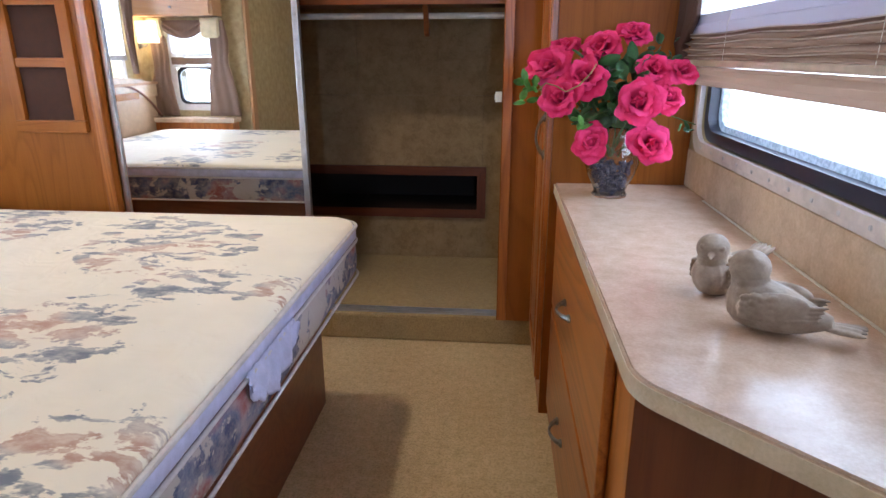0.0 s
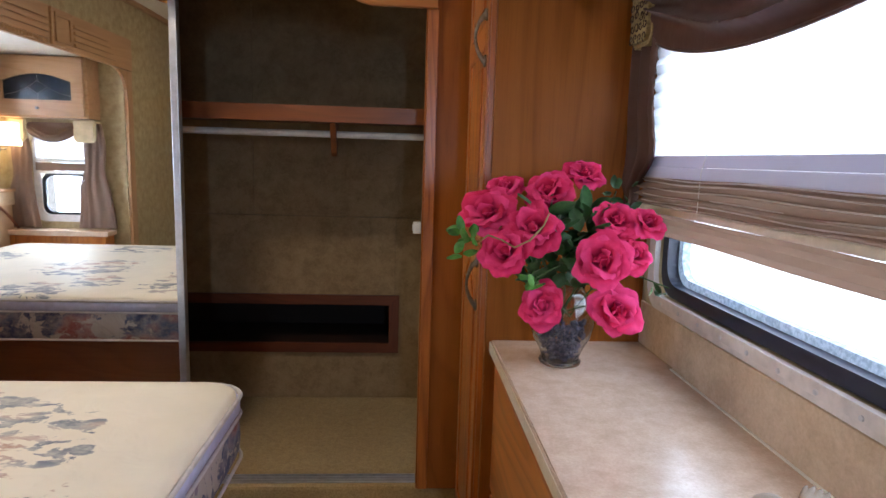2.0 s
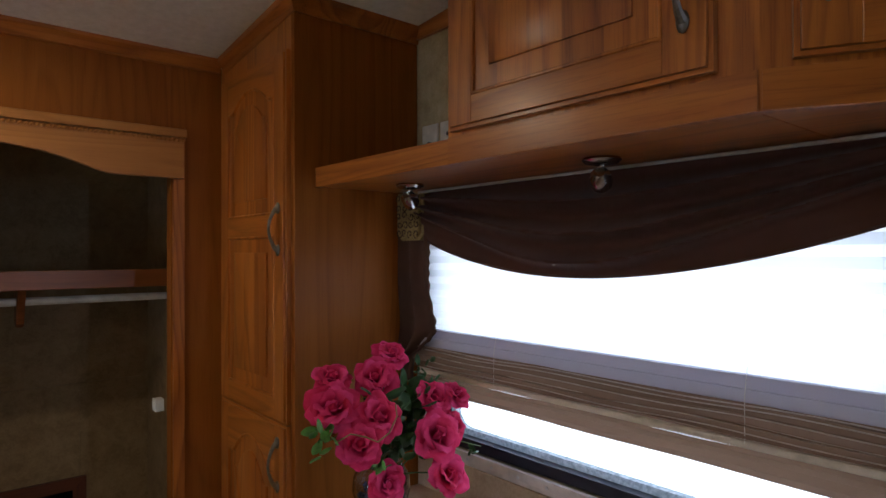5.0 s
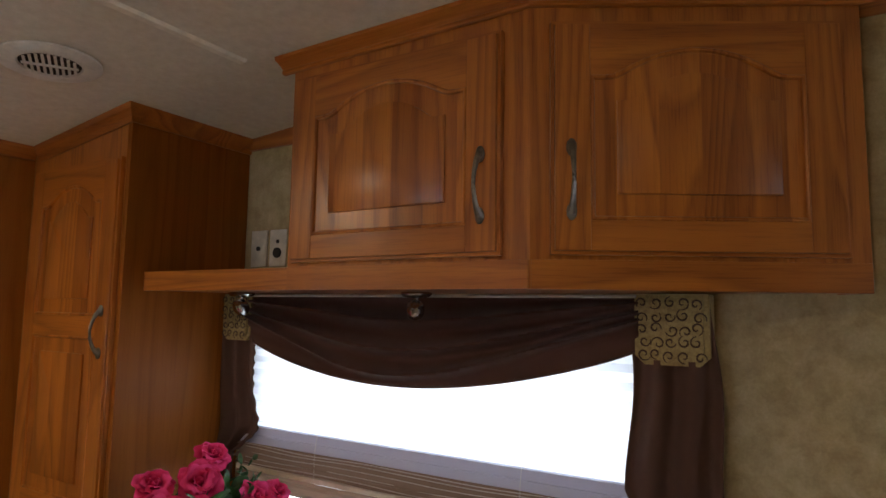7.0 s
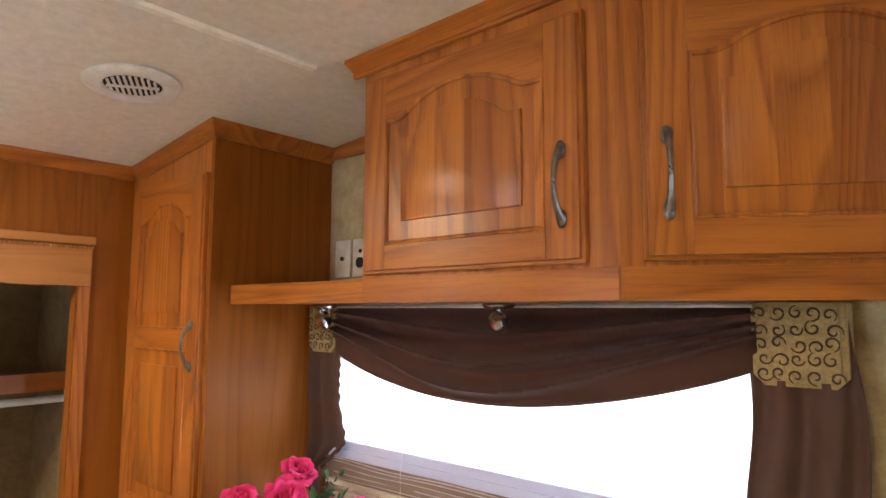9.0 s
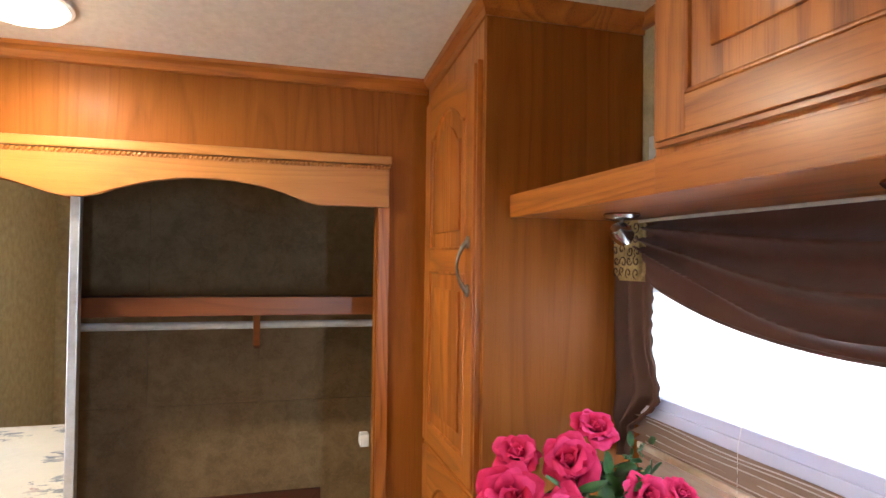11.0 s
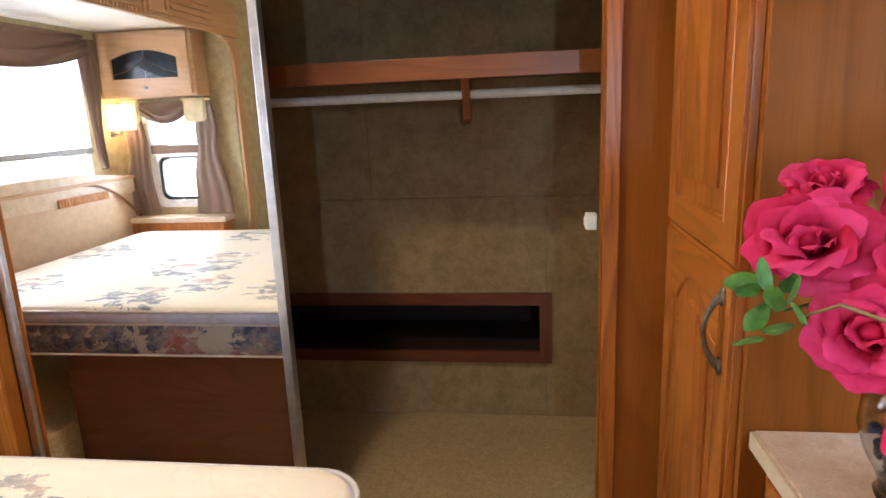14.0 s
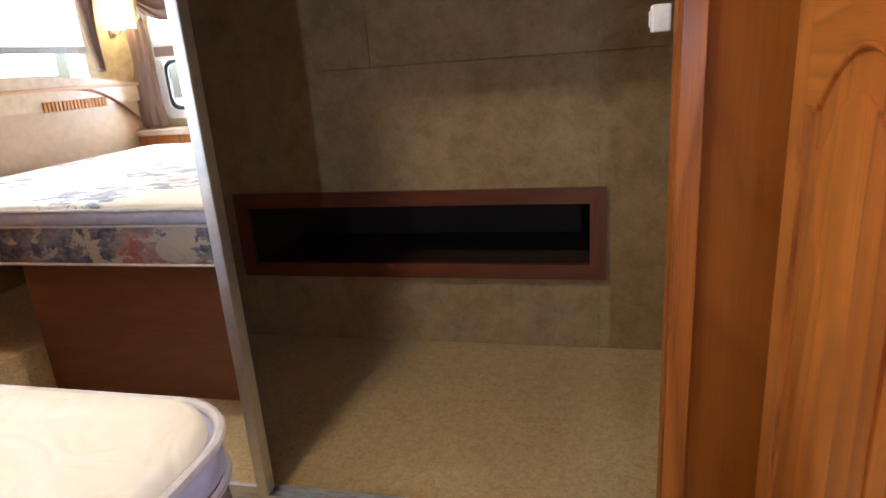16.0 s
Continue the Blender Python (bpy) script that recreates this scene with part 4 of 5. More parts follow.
def side_scarf(name, label, at, rz, w0, w1, z0, z1, folds=4, amp=0.012, seed=2, pinch=None, mat=scarf_mat, tied=0):
    """A gathered length of cloth; its width goes from w0 at the top to w1 at the tip. tied: the side (+1 or -1) whose edge is drawn back low down."""
    t = thing(name, label, "curtain", at, rz)
    rnd = random.Random(seed)
    ph = rnd.random() * 6
    bm = bmesh.new()
    nx, nz = 30, 72
    grid = []
    for j in range(nz + 1):
        v = j / nz
        ww = w0 + (w1 - w0) * v
        if pinch:
            ww *= 1 - pinch[1] * math.exp(-((v - pinch[0]) / 0.12) ** 2)
        row = []
        for i in range(nx + 1):
            u = i / nx - 0.5
            y = -0.018 - amp * math.sin(folds * 2 * math.pi * (u + 0.03 * math.sin(5 * v + ph)) + ph) * (0.6 + 0.4 * v)
            x = u * ww + 0.006 * math.sin(9 * v + ph)
            if tied:
                side = u * tied + 0.5
                drawn = (0.12 if tied > 0 else 0.0) * math.exp(-((v - 0.68) / 0.10) ** 2) - (0.50 if tied > 0 else 0.26) * min(1.0, max(0.0, (v - 0.72) / 0.14)) ** 1.2
                x += tied * side * ww * drawn + max(0, tied) * 0.0035 * side ** 4 * math.sin(v * 92 + 2 * math.sin(v * 17))
            row.append(bm.verts.new((x, y, z0 + (z1 - z0) * v)))
        grid.append(row)
    for j in range(nz):
        for i in range(nx):
            bm.faces.new((grid[j][i], grid[j][i + 1], grid[j + 1][i + 1], grid[j + 1][i]))
    ob = smooth(part("cloth", bm, mat, t), 80)
    so = ob.modifiers.new("thick", "SOLIDIFY")
    so.thickness = 0.003
    return t


def scroll_fabric():
    m, n, l, b = principled("scroll_fabric", (0.33, 0.26, 0.12), 0.8)
    vec = coords(n, l, (1, 1, 1), 0.0)
    f = noise_tex(n, l, vec, 160, 3)
    l.new(ramp(n, l, f, [(0.3, (0.25, 0.175, 0.065)), (0.7, (0.39, 0.29, 0.12))]), b.inputs["Base Color"])
    bump(n, l, b, f, 0.4, 0.001)
    return m


scroll_mat = scroll_fabric()
# Paler block fabric: the sconce's light on the blocks is in the colour.
sconce_lit_cloth = plain("sconce_lit_block_cloth", (0.62, 0.50, 0.30), 0.8)
scroll_dark = plain("scroll_brown", (0.07, 0.035, 0.018), 0.7)


def spiral(bm, cx, cz, r, turn, sign, y):
    pts = []
    for i in range(16):
        a = turn + sign * i * 0.46
        rr = r * (1 - i / 19)
        pts.append((cx + rr * math.cos(a), y, cz + rr * math.sin(a)))
    tube(pts, [0.0007 + 0.0012 * math.sin(math.pi * (i + 1) / 17) for i in range(16)], 5, bm)


def valance_block(at, rz, w, h, d, group, plain_cloth=None):
    t = thing("valance_block", "padded fabric block with brown scrolls at the curtain's end", "curtain block", at, rz, group)
    bm = prism([(0.018, 0.0), (w - 0.018, 0.0), (w, 0.018), (w, h), (0.0, h), (0.0, 0.018)], -d, None, 'xz', 0.0, 0.010)
    smooth(part("pad", bm, plain_cloth or scroll_mat, t), 60)
    if plain_cloth:
        tagged(t, "padded fabric block beside the small window scarf, paled as lit by the sconce", "curtain block", group)
        return t
    bm = bmesh.new()
    rnd = random.Random(5)
    n, k = round((w - 0.036) / 0.0255) + 1, round((h - 0.036) / 0.0255) + 1
    for i in range(n):
        for j in range(k):
            spiral(bm, 0.019 + (i + rnd.uniform(-0.15, 0.15)) * (w - 0.038) / (n - 1), 0.019 + (j + rnd.uniform(-0.15, 0.15)) * (h - 0.038) / (k - 1), rnd.uniform(0.011, 0.0145), rnd.random() * 6.28, rnd.choice((-1, 1)), -d - 0.0005)
    part("scroll_embroidery", bm, scroll_dark, t, "dark brown scroll pattern", "stuff")
    return t


XV = 0.50
swag("scarf_swag", "dark brown satin scarf draped across the long window", (XV, 1.785, 0), -90, 1.15, (1.667, 1.667), (1.545, 1.446, 1.56), 3.1, amp=0.024, seed=3, bulge=0.05)
side_scarf("side_scarf", "brown satin scarf end hanging at the long window's far side", (XV + 0.012, 1.815, 0), -90, 0.145, 0.165, 1.66, 1.13, 2.5, 0.014, 4, None, scarf_side, 1)
side_scarf("side_scarf", "brown satin scarf end hanging at the long window's near side", (XV + 0.012, 0.575, 0), -90, 0.15, 0.20, 1.66, 1.13, 2.5, 0.014, 6, None, scarf_side, -1)
valance_block((X_WALL - 0.002, 1.876, 1.532), -90, 0.118, 0.136, 0.085, "blocks at the long window")
valance_block((X_WALL - 0.002, 0.645, 1.530), -90, 0.140, 0.138, 0.085, "blocks at the long window")


def spot(at):
    t = thing("spot_light", "small chrome swivel spotlight under the oak shelf", "spotlight", at, 0, "spotlights under the shelf")
    smooth(part("base", lathe([(0.034, 0.0), (0.036, -0.004), (0.030, -0.010), (0.014, -0.013)], 24), chrome, t))
    part("arm", tube([(0, 0, -0.012), (0, 0, -0.026)], 0.005, 8), chrome, t)
    bm = lathe([(0.010, -0.018), (0.019, -0.006), (0.021, 0.010), (0.020, 0.022), (0.016, 0.022), (0.014, 0.006)], 20)
    bmesh.ops.transform(bm, matrix=pose(-0.004, 0, -0.036, 0, 115, 30), verts=bm.verts)
    smooth(part("head", bm, chrome, t))
    return t


spot((0.365, 1.665, UB))
spot((0.38, 1.105, UB))
rodt = thing("curtain_rod", "thin white curtain rod under the shelf", "rod")
part("bar", tube([(0.475, 1.77, UB - 0.006), (0.475, 0.64, UB - 0.006)], 0.0035, 8), rod_paint, rodt)

for y, hole in ((1.815, False), (1.733, True)):
    t = thing("outlet", "ivory cable outlet plate above the shelf" + (" with a round black socket" if hole else ""), "outlet", (X_WALL - 0.001, y, 1.812))
    part("plate", box((-0.006, -0.035, -0.057), (0, 0.035, 0.057), 0.002), ivory_plastic, t)
    if hole:
        part("socket", tube([(-0.009, 0, 0.020), (-0.006, 0, 0.020)], 0.006, 12), black_rubber, t)
    part("socket", tube([(-0.011, 0, 0.0 - (0.015 if hole else 0)), (-0.006, 0, 0.0 - (0.015 if hole else 0))], 0.016 if hole else 0.007, 14), black_rubber, t)

# ---- ceiling fittings ----
cv = thing("ceiling_vent", "round white ceiling air vent with slanted louvres", "vent", (-0.105, 1.78, ceil_z(1.78)))
cv.matrix_world = pose(-0.105, 1.78, ceil_z(1.78) - 0.002, -4)
smooth(part("rim", lathe([(0.103, 0.0), (0.104, -0.005), (0.090, -0.012), (0.064, -0.010), (0.060, 0.0)], 36, caps=False), white_plastic, cv))
# Black disc painted as the dark of the duct.
part("backing", lathe([(0.0612, -0.001), (0.0612, -0.0055)], 30), void_shade, cv)
for i in range(9):
    x = -0.048 + i * 0.012
    hh = math.sqrt(0.060 ** 2 - x * x)
    bm = box((-0.0030, -hh, -0.0007), (0.0030, hh, 0.0007))
    bmesh.ops.transform(bm, matrix=pose(x, 0, -0.0095, 0, 8, 0), verts=bm.verts)
    part("louvre", bm, white_plastic, cv)
part("rib", box((-0.055, -0.003, -0.012), (0.055, 0.003, -0.008)), white_plastic, cv)
cv.matrix_world = cv.matrix_world @ pose(0, 0, 0, 0, 0, 150)

cl = thing("ceiling_light", "round white dome ceiling light, switched on", "ceiling light", (-0.83, 2.14, ceil_z(2.14)))
cl.matrix_world = pose(-0.83, 2.14, ceil_z(2.14) - 0.002, -5)
smooth(part("rim", lathe([(0.104, 0.0), (0.104, -0.010), (0.096, -0.013)], 36), white_metal, cl))
dome = smooth(part("diffuser", lathe([(0.094, -0.013), (0.086, -0.023), (0.06, -0.032), (0.02, -0.036), (0.001, -0.037)], 36), lamp_glow, cl))
dome.visible_shadow = False
# Unseen second fixture, added to go with the rear fill lamps.
cl2 = copy_thing(cl, pose(-0.85, 0.45, ceil_z(0.45) - 0.002))
for o in cl2.children:
    o.visible_shadow = o.name.startswith("rim")

structure("trim_wall_crown", prism([(X_WALL - 0.002, ceil_z(0) - 0.034), (X_WALL - 0.066, ceil_z(0) - 0.034), (X_WALL - 0.070, ceil_z(0) - 0.024), (X_WALL - 0.092, ceil_z(0) - 0.008), (X_WALL - 0.092, ceil_z(0) + 0.01), (X_WALL - 0.002, ceil_z(0) + 0.01)], -1.4, None, "xz", 0.243), oak_y, "oak crown moulding on the window wall")
det = thing("smoke_detector", "round white smoke detector on the tan wallpaper wall", "smoke detector", (X_WALL - 0.001, 0.125, 1.890))
bm = lathe([(0.062, 0.0), (0.064, 0.012), (0.058, 0.026), (0.045, 0.032), (0.002, 0.033)], 32)
bmesh.ops.rotate(bm, matrix=Matrix.Rotation(radians(-90), 3, "Y"), verts=bm.verts)
smooth(part("housing", bm, white_plastic, det))
part("button", box((-0.0345, -0.008, -0.008), (-0.0325, 0.008, 0.008)), ivory_plastic, det)

# ---- bed ----
BX0, BX1, BYN, BYF, ZT = -2.46, -0.461, 0.49, 1.968, 0.675


def slab_rings(inset_z, corner, x0=BX0, x1=BX1, y0=BYN, y1=BYF, steps=8):
    bm = bmesh.new()
    loops = []
    for inset, z in inset_z:
        loops.append([bm.verts.new((a, b, z)) for a, b in round_rect(x0 + inset, y0 + inset, x1 - inset, y1 - inset, max(0.01, corner - inset), steps)])
    for p, q in zip(loops, loops[1:]):
        k = len(p)
        for i in range(k):
            bm.faces.new((p[i], p[(i + 1) % k], q[(i + 1) % k], q[i]))
    bm.faces.new(loops[0][::-1])
    bm.faces.new(loops[-1])
    return bm


mattress = thing("mattress", "bare cream quilted mattress with blue and pink floral ticking", "mattress")
smooth(part("border", slab_rings([(0.012, 0.488), (0.002, 0.515), (0.0, 0.55), (0.003, 0.592), (0.008, 0.606)], 0.09), ticking_side, mattress, "floral satin side border"), 60)
smooth(part("strip", slab_rings([(0.008, 0.607), (0.000, 0.614), (-0.001, 0.642), (0.006, 0.652)], 0.09), strip_daylit, mattress, "white satin strip, tinted lilac for the daylight on it"), 60)
smooth(part("top_panel", slab_rings([(0.006, 0.653), (0.009, 0.662), (0.018, 0.668), (0.06, 0.673), (0.16, 0.677), (0.35, 0.679)], 0.10), ticking, mattress, "quilted cream floral top"), 60)
for z, rr in ((0.490, 0.0045), (0.606, 0.0045), (0.653, 0.006)):
    smooth(part("piping", tube([(a, b, z) for a, b in round_rect(BX0 - 0.001, BYN - 0.001, BX1 + 0.001, BYF + 0.001, 0.09, 8)], rr, 8, closed=True), piping_mat, mattress))
bm = bmesh.new()
prev = None
for i in range(37):
    u = i / 36
    drop = 0.022 + 0.070 * math.sin(math.pi * u) ** 0.6 + 0.010 * math.sin(17 * u) + 0.006 * math.sin(41 * u)
    col = [bm.verts.new((BX1 + 0.003 + 0.010 * math.sin(math.pi * v * 0.6) * (1 + 0.5 * math.sin(23 * u + 4 * v)) + 0.002 * math.sin(61 * u + 9 * v), 0.97 + 0.27 * u + 0.006 * math.sin(9 * v + 7 * u), 0.618 - drop * v)) for v in (0, 0.15, 0.3, 0.45, 0.6, 0.75, 0.9, 1)]
    if prev:
        for k in range(7):
            bm.faces.new((prev[k], col[k], col[k + 1], prev[k + 1]))
    prev = col
flap = smooth(part("loose_cover", bm, strip_daylit, mattress, "torn white satin hanging over the border, tinted lilac for daylight"), 80)
so = flap.modifiers.new("thick", "SOLIDIFY")
so.thickness = 0.0015
base = thing("bed_base", "dark cherry wooden bed platform under the mattress", "bed base")
part("box", box((-1.915, 0.62, 0.0), (-0.595, 1.88, 0.4695), 0.004), dark_x, base)
part("deck", box((-2.45, 0.55, 0.470), (-0.56, 1.94, 0.482), 0.002), dark_x, base)

# ---- headboard, nightstand, small window, cabinet of the slide-out ----
hb = thing("headboard", "tan vinyl padded headboard with an oak top and carved inlay", "headboard", (X_HEAD + 0.002, 1.25, 0), 90)
# local x runs along the wall, the front faces -y
part("panel", box((-0.86, -0.05, 0.19), (0.86, -0.001, 0.98), 0.004), leather, hb, "pale tan padded panel")
arc = [(-0.86 + 1.72 * i / 24, 0.98 + 0.075 * math.sin(math.pi * i / 24) ** 0.7) for i in range(25)]
part("crest", prism([(-0.86, 0.90), (0.86, 0.90)] + arc[::-1], -0.012, None, "xz", -0.052, 0.002), plain("cream_oak_face", (0.58, 0.42, 0.26), 0.4), hb)
part("cap", box((-0.87, -0.075, 0.982), (0.87, -0.001, 1.0), 0.005), washed_x, hb)
for sx in (-1, 1):
    bm = bmesh.new()
    for i in range(18):
        box((sx * (0.20 + 0.022 * i) - 0.006, -0.074, 0.893), (sx * (0.20 + 0.022 * i) + 0.006, -0.065, 0.938), bm=bm)
    part("carved_inlay", bm, pale_oak_x, hb, "row of carved dentils", "stuff")
    part("scroll_bar", tube([(sx * (0.35 + 0.5 * u), -0.066, 0.99 - 0.24 * u ** 2.2) for u in [i / 14 for i in range(15)]], 0.008, 8), dark_x, hb)

ns = thing("nightstand", "oak nightstand ledge with a pale laminate top", "nightstand")
part("top", box((-2.585, Y_SIDE + 0.001, 0.712), (-1.93, 0.484, 0.745), 0.004), laminate, ns)
part("body", box((-2.58, Y_SIDE + 0.002, 0.182), (-1.95, 0.47, 0.71), 0.003), oak_z, ns)

sw = thing("window", "small trailer window with rounded corners above the nightstand", "window", (0, Y_SIDE, 0))
sw["kind"] = "structure"
o, i_ = round_rect(-2.43, 0.79, -2.05, 1.40, 0.06), round_rect(-2.385, 0.835, -2.095, 1.355, 0.05)
part("clamp_ring", ring_prism(o, i_, 0.008, "xz", 0.001), white_metal, sw)
p = part("pane", box((-2.39, -0.035, 0.83), (-2.09, -0.031, 1.36)), pane_glass, sw)
p.visible_shadow = False
part("seal", ring_prism(round_rect(-2.388, 0.832, -2.092, 1.105, 0.058), round_rect(-2.368, 0.852, -2.112, 1.085, 0.05), -0.02, "xz", -0.002), black_rubber, sw)
sb = thing("pleated_blind", "small day-night shade half lowered over the little window", "blind", (0, Y_SIDE + 0.03, 0))
part("sheer", box((-2.40, -0.002, 1.20), (-2.08, 0.002, 1.42)), sheer_white, sb)
part("pleats", box((-2.40, -0.008, 1.118), (-2.08, 0.010, 1.17), 0.004), pleat_tan, sb)
part("lower_rail", box((-2.40, -0.012, 1.100), (-2.08, 0.012, 1.1165), 0.004), white_plastic, sb)
part("mid_rail", box((-2.40, -0.010, 1.172), (-2.08, 0.010, 1.198), 0.004), white_plastic, sb)
side_scarf("side_scarf", "brown scarf tied back beside the small window", (-2.47, Y_SIDE + 0.05, 0), 180, 0.10, 0.19, 1.42, 0.757, 3, 0.006, 8, (0.50, 0.22), scarf_backlit)
side_scarf("side_scarf", "brown scarf hanging by the slide-out's edge", (-2.02, Y_SIDE + 0.05, 0), 180, 0.11, 0.24, 1.42, 0.757, 3, 0.006, 9, (0.42, 0.25), scarf_backlit)
swag("scarf_swag", "short brown scarf draped over the small window", (-2.13, Y_SIDE + 0.05, 0), 180, 0.29, (1.42, 1.42), (1.36, 1.30, 1.36), 1.6, mat=scarf_backlit, seed=10)
valance_block((-2.42, Y_SIDE + 0.002, 1.30), 180, 0.10, 0.135, 0.085, "blocks at the small window", sconce_lit_cloth)
valance_block((-2.00, Y_SIDE + 0.002, 1.30), 180, 0.135, 0.135, 0.085, "blocks at the small window", sconce_lit_cloth)

sc = thing("slide_cabinet", "small oak wall cabinet with an arched dark leaded glass door", "cabinet", (-2.0, 0.50, 0), 180)
part("body", box((0.0, -0.0, 1.445), (0.58, 0.148, 1.815), 0.002), washed_x, sc)
o = [(0.02, 1.46), (0.56, 1.46), (0.56, 1.80)] + [(0.56 - 0.54 * i / 12, 1.80) for i in range(1, 12)] + [(0.02, 1.80)]
i_ = [(0.09, 1.55), (0.49, 1.55), (0.49, 1.66)] + [(0.49 - 0.40 * i / 12, 1.66 + 0.045 * math.sin(math.pi * i / 12)) for i in range(1, 12)] + [(0.09, 1.66)]
part("door", ring_prism(o, i_, -0.018, "xz", -0.001), washed_x, sc)
part("glass", box((0.085, -0.006, 1.545), (0.495, -0.002, 1.71)), plain("smoked_glass", (0.03, 0.035, 0.04), 0.08), sc, "dark leaded glass")
bm = tube([(0.235, -0.008, 1.625), (0.29, -0.008, 1.665), (0.345, -0.008, 1.625), (0.29, -0.008, 1.585)], 0.0018, 5, closed=True)
for pts in ([(0.29, -0.008, 1.665), (0.29, -0.008, 1.70)], [(0.29, -0.008, 1.585), (0.29, -0.008, 1.552)], [(0.092, -0.008, 1.575), (0.16, -0.008, 1.59), (0.235, -0.008, 1.625)], [(0.488, -0.008, 1.575), (0.42, -0.008, 1.59), (0.345, -0.008, 1.625)]):
    tube(pts, 0.0015, 5, bm)
part("leading", bm, nickel, sc)
part("knob", tube([(0.29, -0.019, 1.50), (0.29, -0.035, 1.50)], 0.008, 10), nickel, sc)

hw = thing("window", "wide trailer window above the headboard", "window", (X_HEAD, 0, 0))
hw["kind"] = "structure"
part("clamp_ring", ring_prism(round_rect(0.67, 0.98, 1.84, 1.72, 0.06), round_rect(0.715, 1.025, 1.795, 1.675, 0.05), 0.008, "yz", 0.001), white_metal, hw)
p = part("pane", box((-0.035, 0.71, 1.02), (-0.031, 1.80, 1.68)), pane_glass, hw)
p.visible_shadow = False
hbld = thing("pleated_blind", "day-night shade lowered over the window above the headboard", "blind", (X_HEAD + 0.03, 0, 0))
part("sheer", box((-0.002, 0.69, 1.185), (0.002, 1.82, 1.70)), sheer_white, hbld)
part("mid_rail", box((-0.010, 0.69, 1.15), (0.012, 1.82, 1.183), 0.005), plain("grey_rail", (0.34, 0.31, 0.30), 0.4), hbld)
swag("scarf_swag", "dusky brown scarf draped over the headboard window", (X_HEAD + 0.06, 0.68, 0), 90, 1.15, (1.78, 1.78), (1.68, 1.58, 1.68), 2.2, mat=scarf_backlit, seed=12)
side_scarf("side_scarf", "brown scarf tail hanging beside the headboard window", (X_HEAD + 0.055, 0.66, 0), 90, 0.17, 0.05, 1.76, 1.06, 3, 0.010, 13, mat=scarf_backlit)
side_scarf("side_scarf", "brown scarf tail hanging at the headboard window's far end", (X_HEAD + 0.055, 1.85, 0), 90, 0.17, 0.05, 1.76, 1.06, 3, 0.010, 14, mat=scarf_backlit)

sconce = thing("wall_sconce", "lit square fabric wall sconce beside the headboard window", "sconce", (X_HEAD, 0.45, 1.25), 90)
part("backplate", box((-0.02, -0.012, -0.02), (0.02, -0.001, 0.06), 0.003), nickel, sconce)
part("arm", tube([(0, -0.01, 0.0), (0, -0.05, -0.005), (0, -0.075, 0.03)], 0.005, 8), nickel, sconce)
shd = part("shade", ring_prism(round_rect(-0.07, -0.135, 0.07, -0.02, 0.03), round_rect(-0.066, -0.131, 0.066, -0.024, 0.028), 0.14, "xy", 0.02), sconce_glow, sconce)
shd.visible_shadow = False

# slide-out surround
sur = thing("slide_surround", "oak surround of the slide-out with a carved header", "trim", (X_SLIDE, 0, 0))
sur["kind"] = "structure"
part("post", box((0.001, 0.27, 0.0), (0.02, 0.345, 1.76), 0.003), washed_z, sur)
part("header", box((0.001, 0.27, 1.765), (0.024, 2.375, 1.96), 0.003), washed_y, sur)
bm = prism([(0.345, 1.76), (0.345, 1.60)] + [(0.345 + 0.16 * (1 - math.cos(radians(a))), 1.60 + 0.16 * math.sin(radians(a))) for a in range(15, 91, 15)], 0.018, None, "yz", 0.001)
part("corner_bracket", bm, washed_y, sur)
part("block", box((0.0245, 1.00, 1.772), (0.038, 1.20, 1.955), 0.004), washed_y, sur)
part("block_panel", ring_prism([(1.022, 1.792), (1.178, 1.792), (1.178, 1.935), (1.022, 1.935)], [(1.040, 1.810), (1.160, 1.810), (1.160, 1.917), (1.040, 1.917)], 0.008, "yz", 0.0385), washed_y, sur, "raised border on the carved block")
for y0, y1 in ((0.50, 0.98), (1.22, 1.74), (1.78, 2.3)):
    for q in range(4):
        inset = 0.035 * q if y0 < 1 else 0.0
        part("flute", box((0.0245, y0 + inset, 1.795 + q * 0.032), (0.036, y1, 1.813 + q * 0.032), 0.003), washed_y, sur, "carved horizontal flute")
for y0, y1 in ((1.22, 1.74), (1.78, 2.3)):
    bm = bmesh.new()
    for q in range(int((y1 - y0) / 0.026)):
        box((0.0245, y0 + 0.006 + q * 0.026, 1.774), (0.035, y0 + 0.022 + q * 0.026, 1.790), bm=bm)
    part("dentils", bm, washed_y, sur, "row of small carved dentils", "stuff")
part("crown", box((0.001, -1.13, 2.19), (0.03, 2.34, 2.23), 0.004), washed_y, sur)

# open cubby cabinet left of the closet
cub = thing("cubby_cabinet", "open oak cubby shelves built into the panel beside the closet", "shelf unit", (0, Y_FACE, 0))
CX0, CX1 = -1.965, -1.665
part("frame_bottom", box((CX0, -0.016, 0.885), (CX1, 0.006, 0.932), 0.003), ply_x, cub)
for z in (1.158, 1.388, 1.618):
    part("shelf_edge", box((CX0 + 0.046, -0.012, z - 0.018), (CX1 - 0.046, 0.006, z + 0.018), 0.002), ply_x, cub)
for a in (CX0, CX1 - 0.045):
    part("frame_side", box((a, -0.016, 0.933), (a + 0.045, 0.006, 1.90), 0.003), ply_z, cub)
part("frame_top", box((CX0, -0.016, 1.902), (CX1, 0.006, 1.95), 0.003), ply_x, cub)
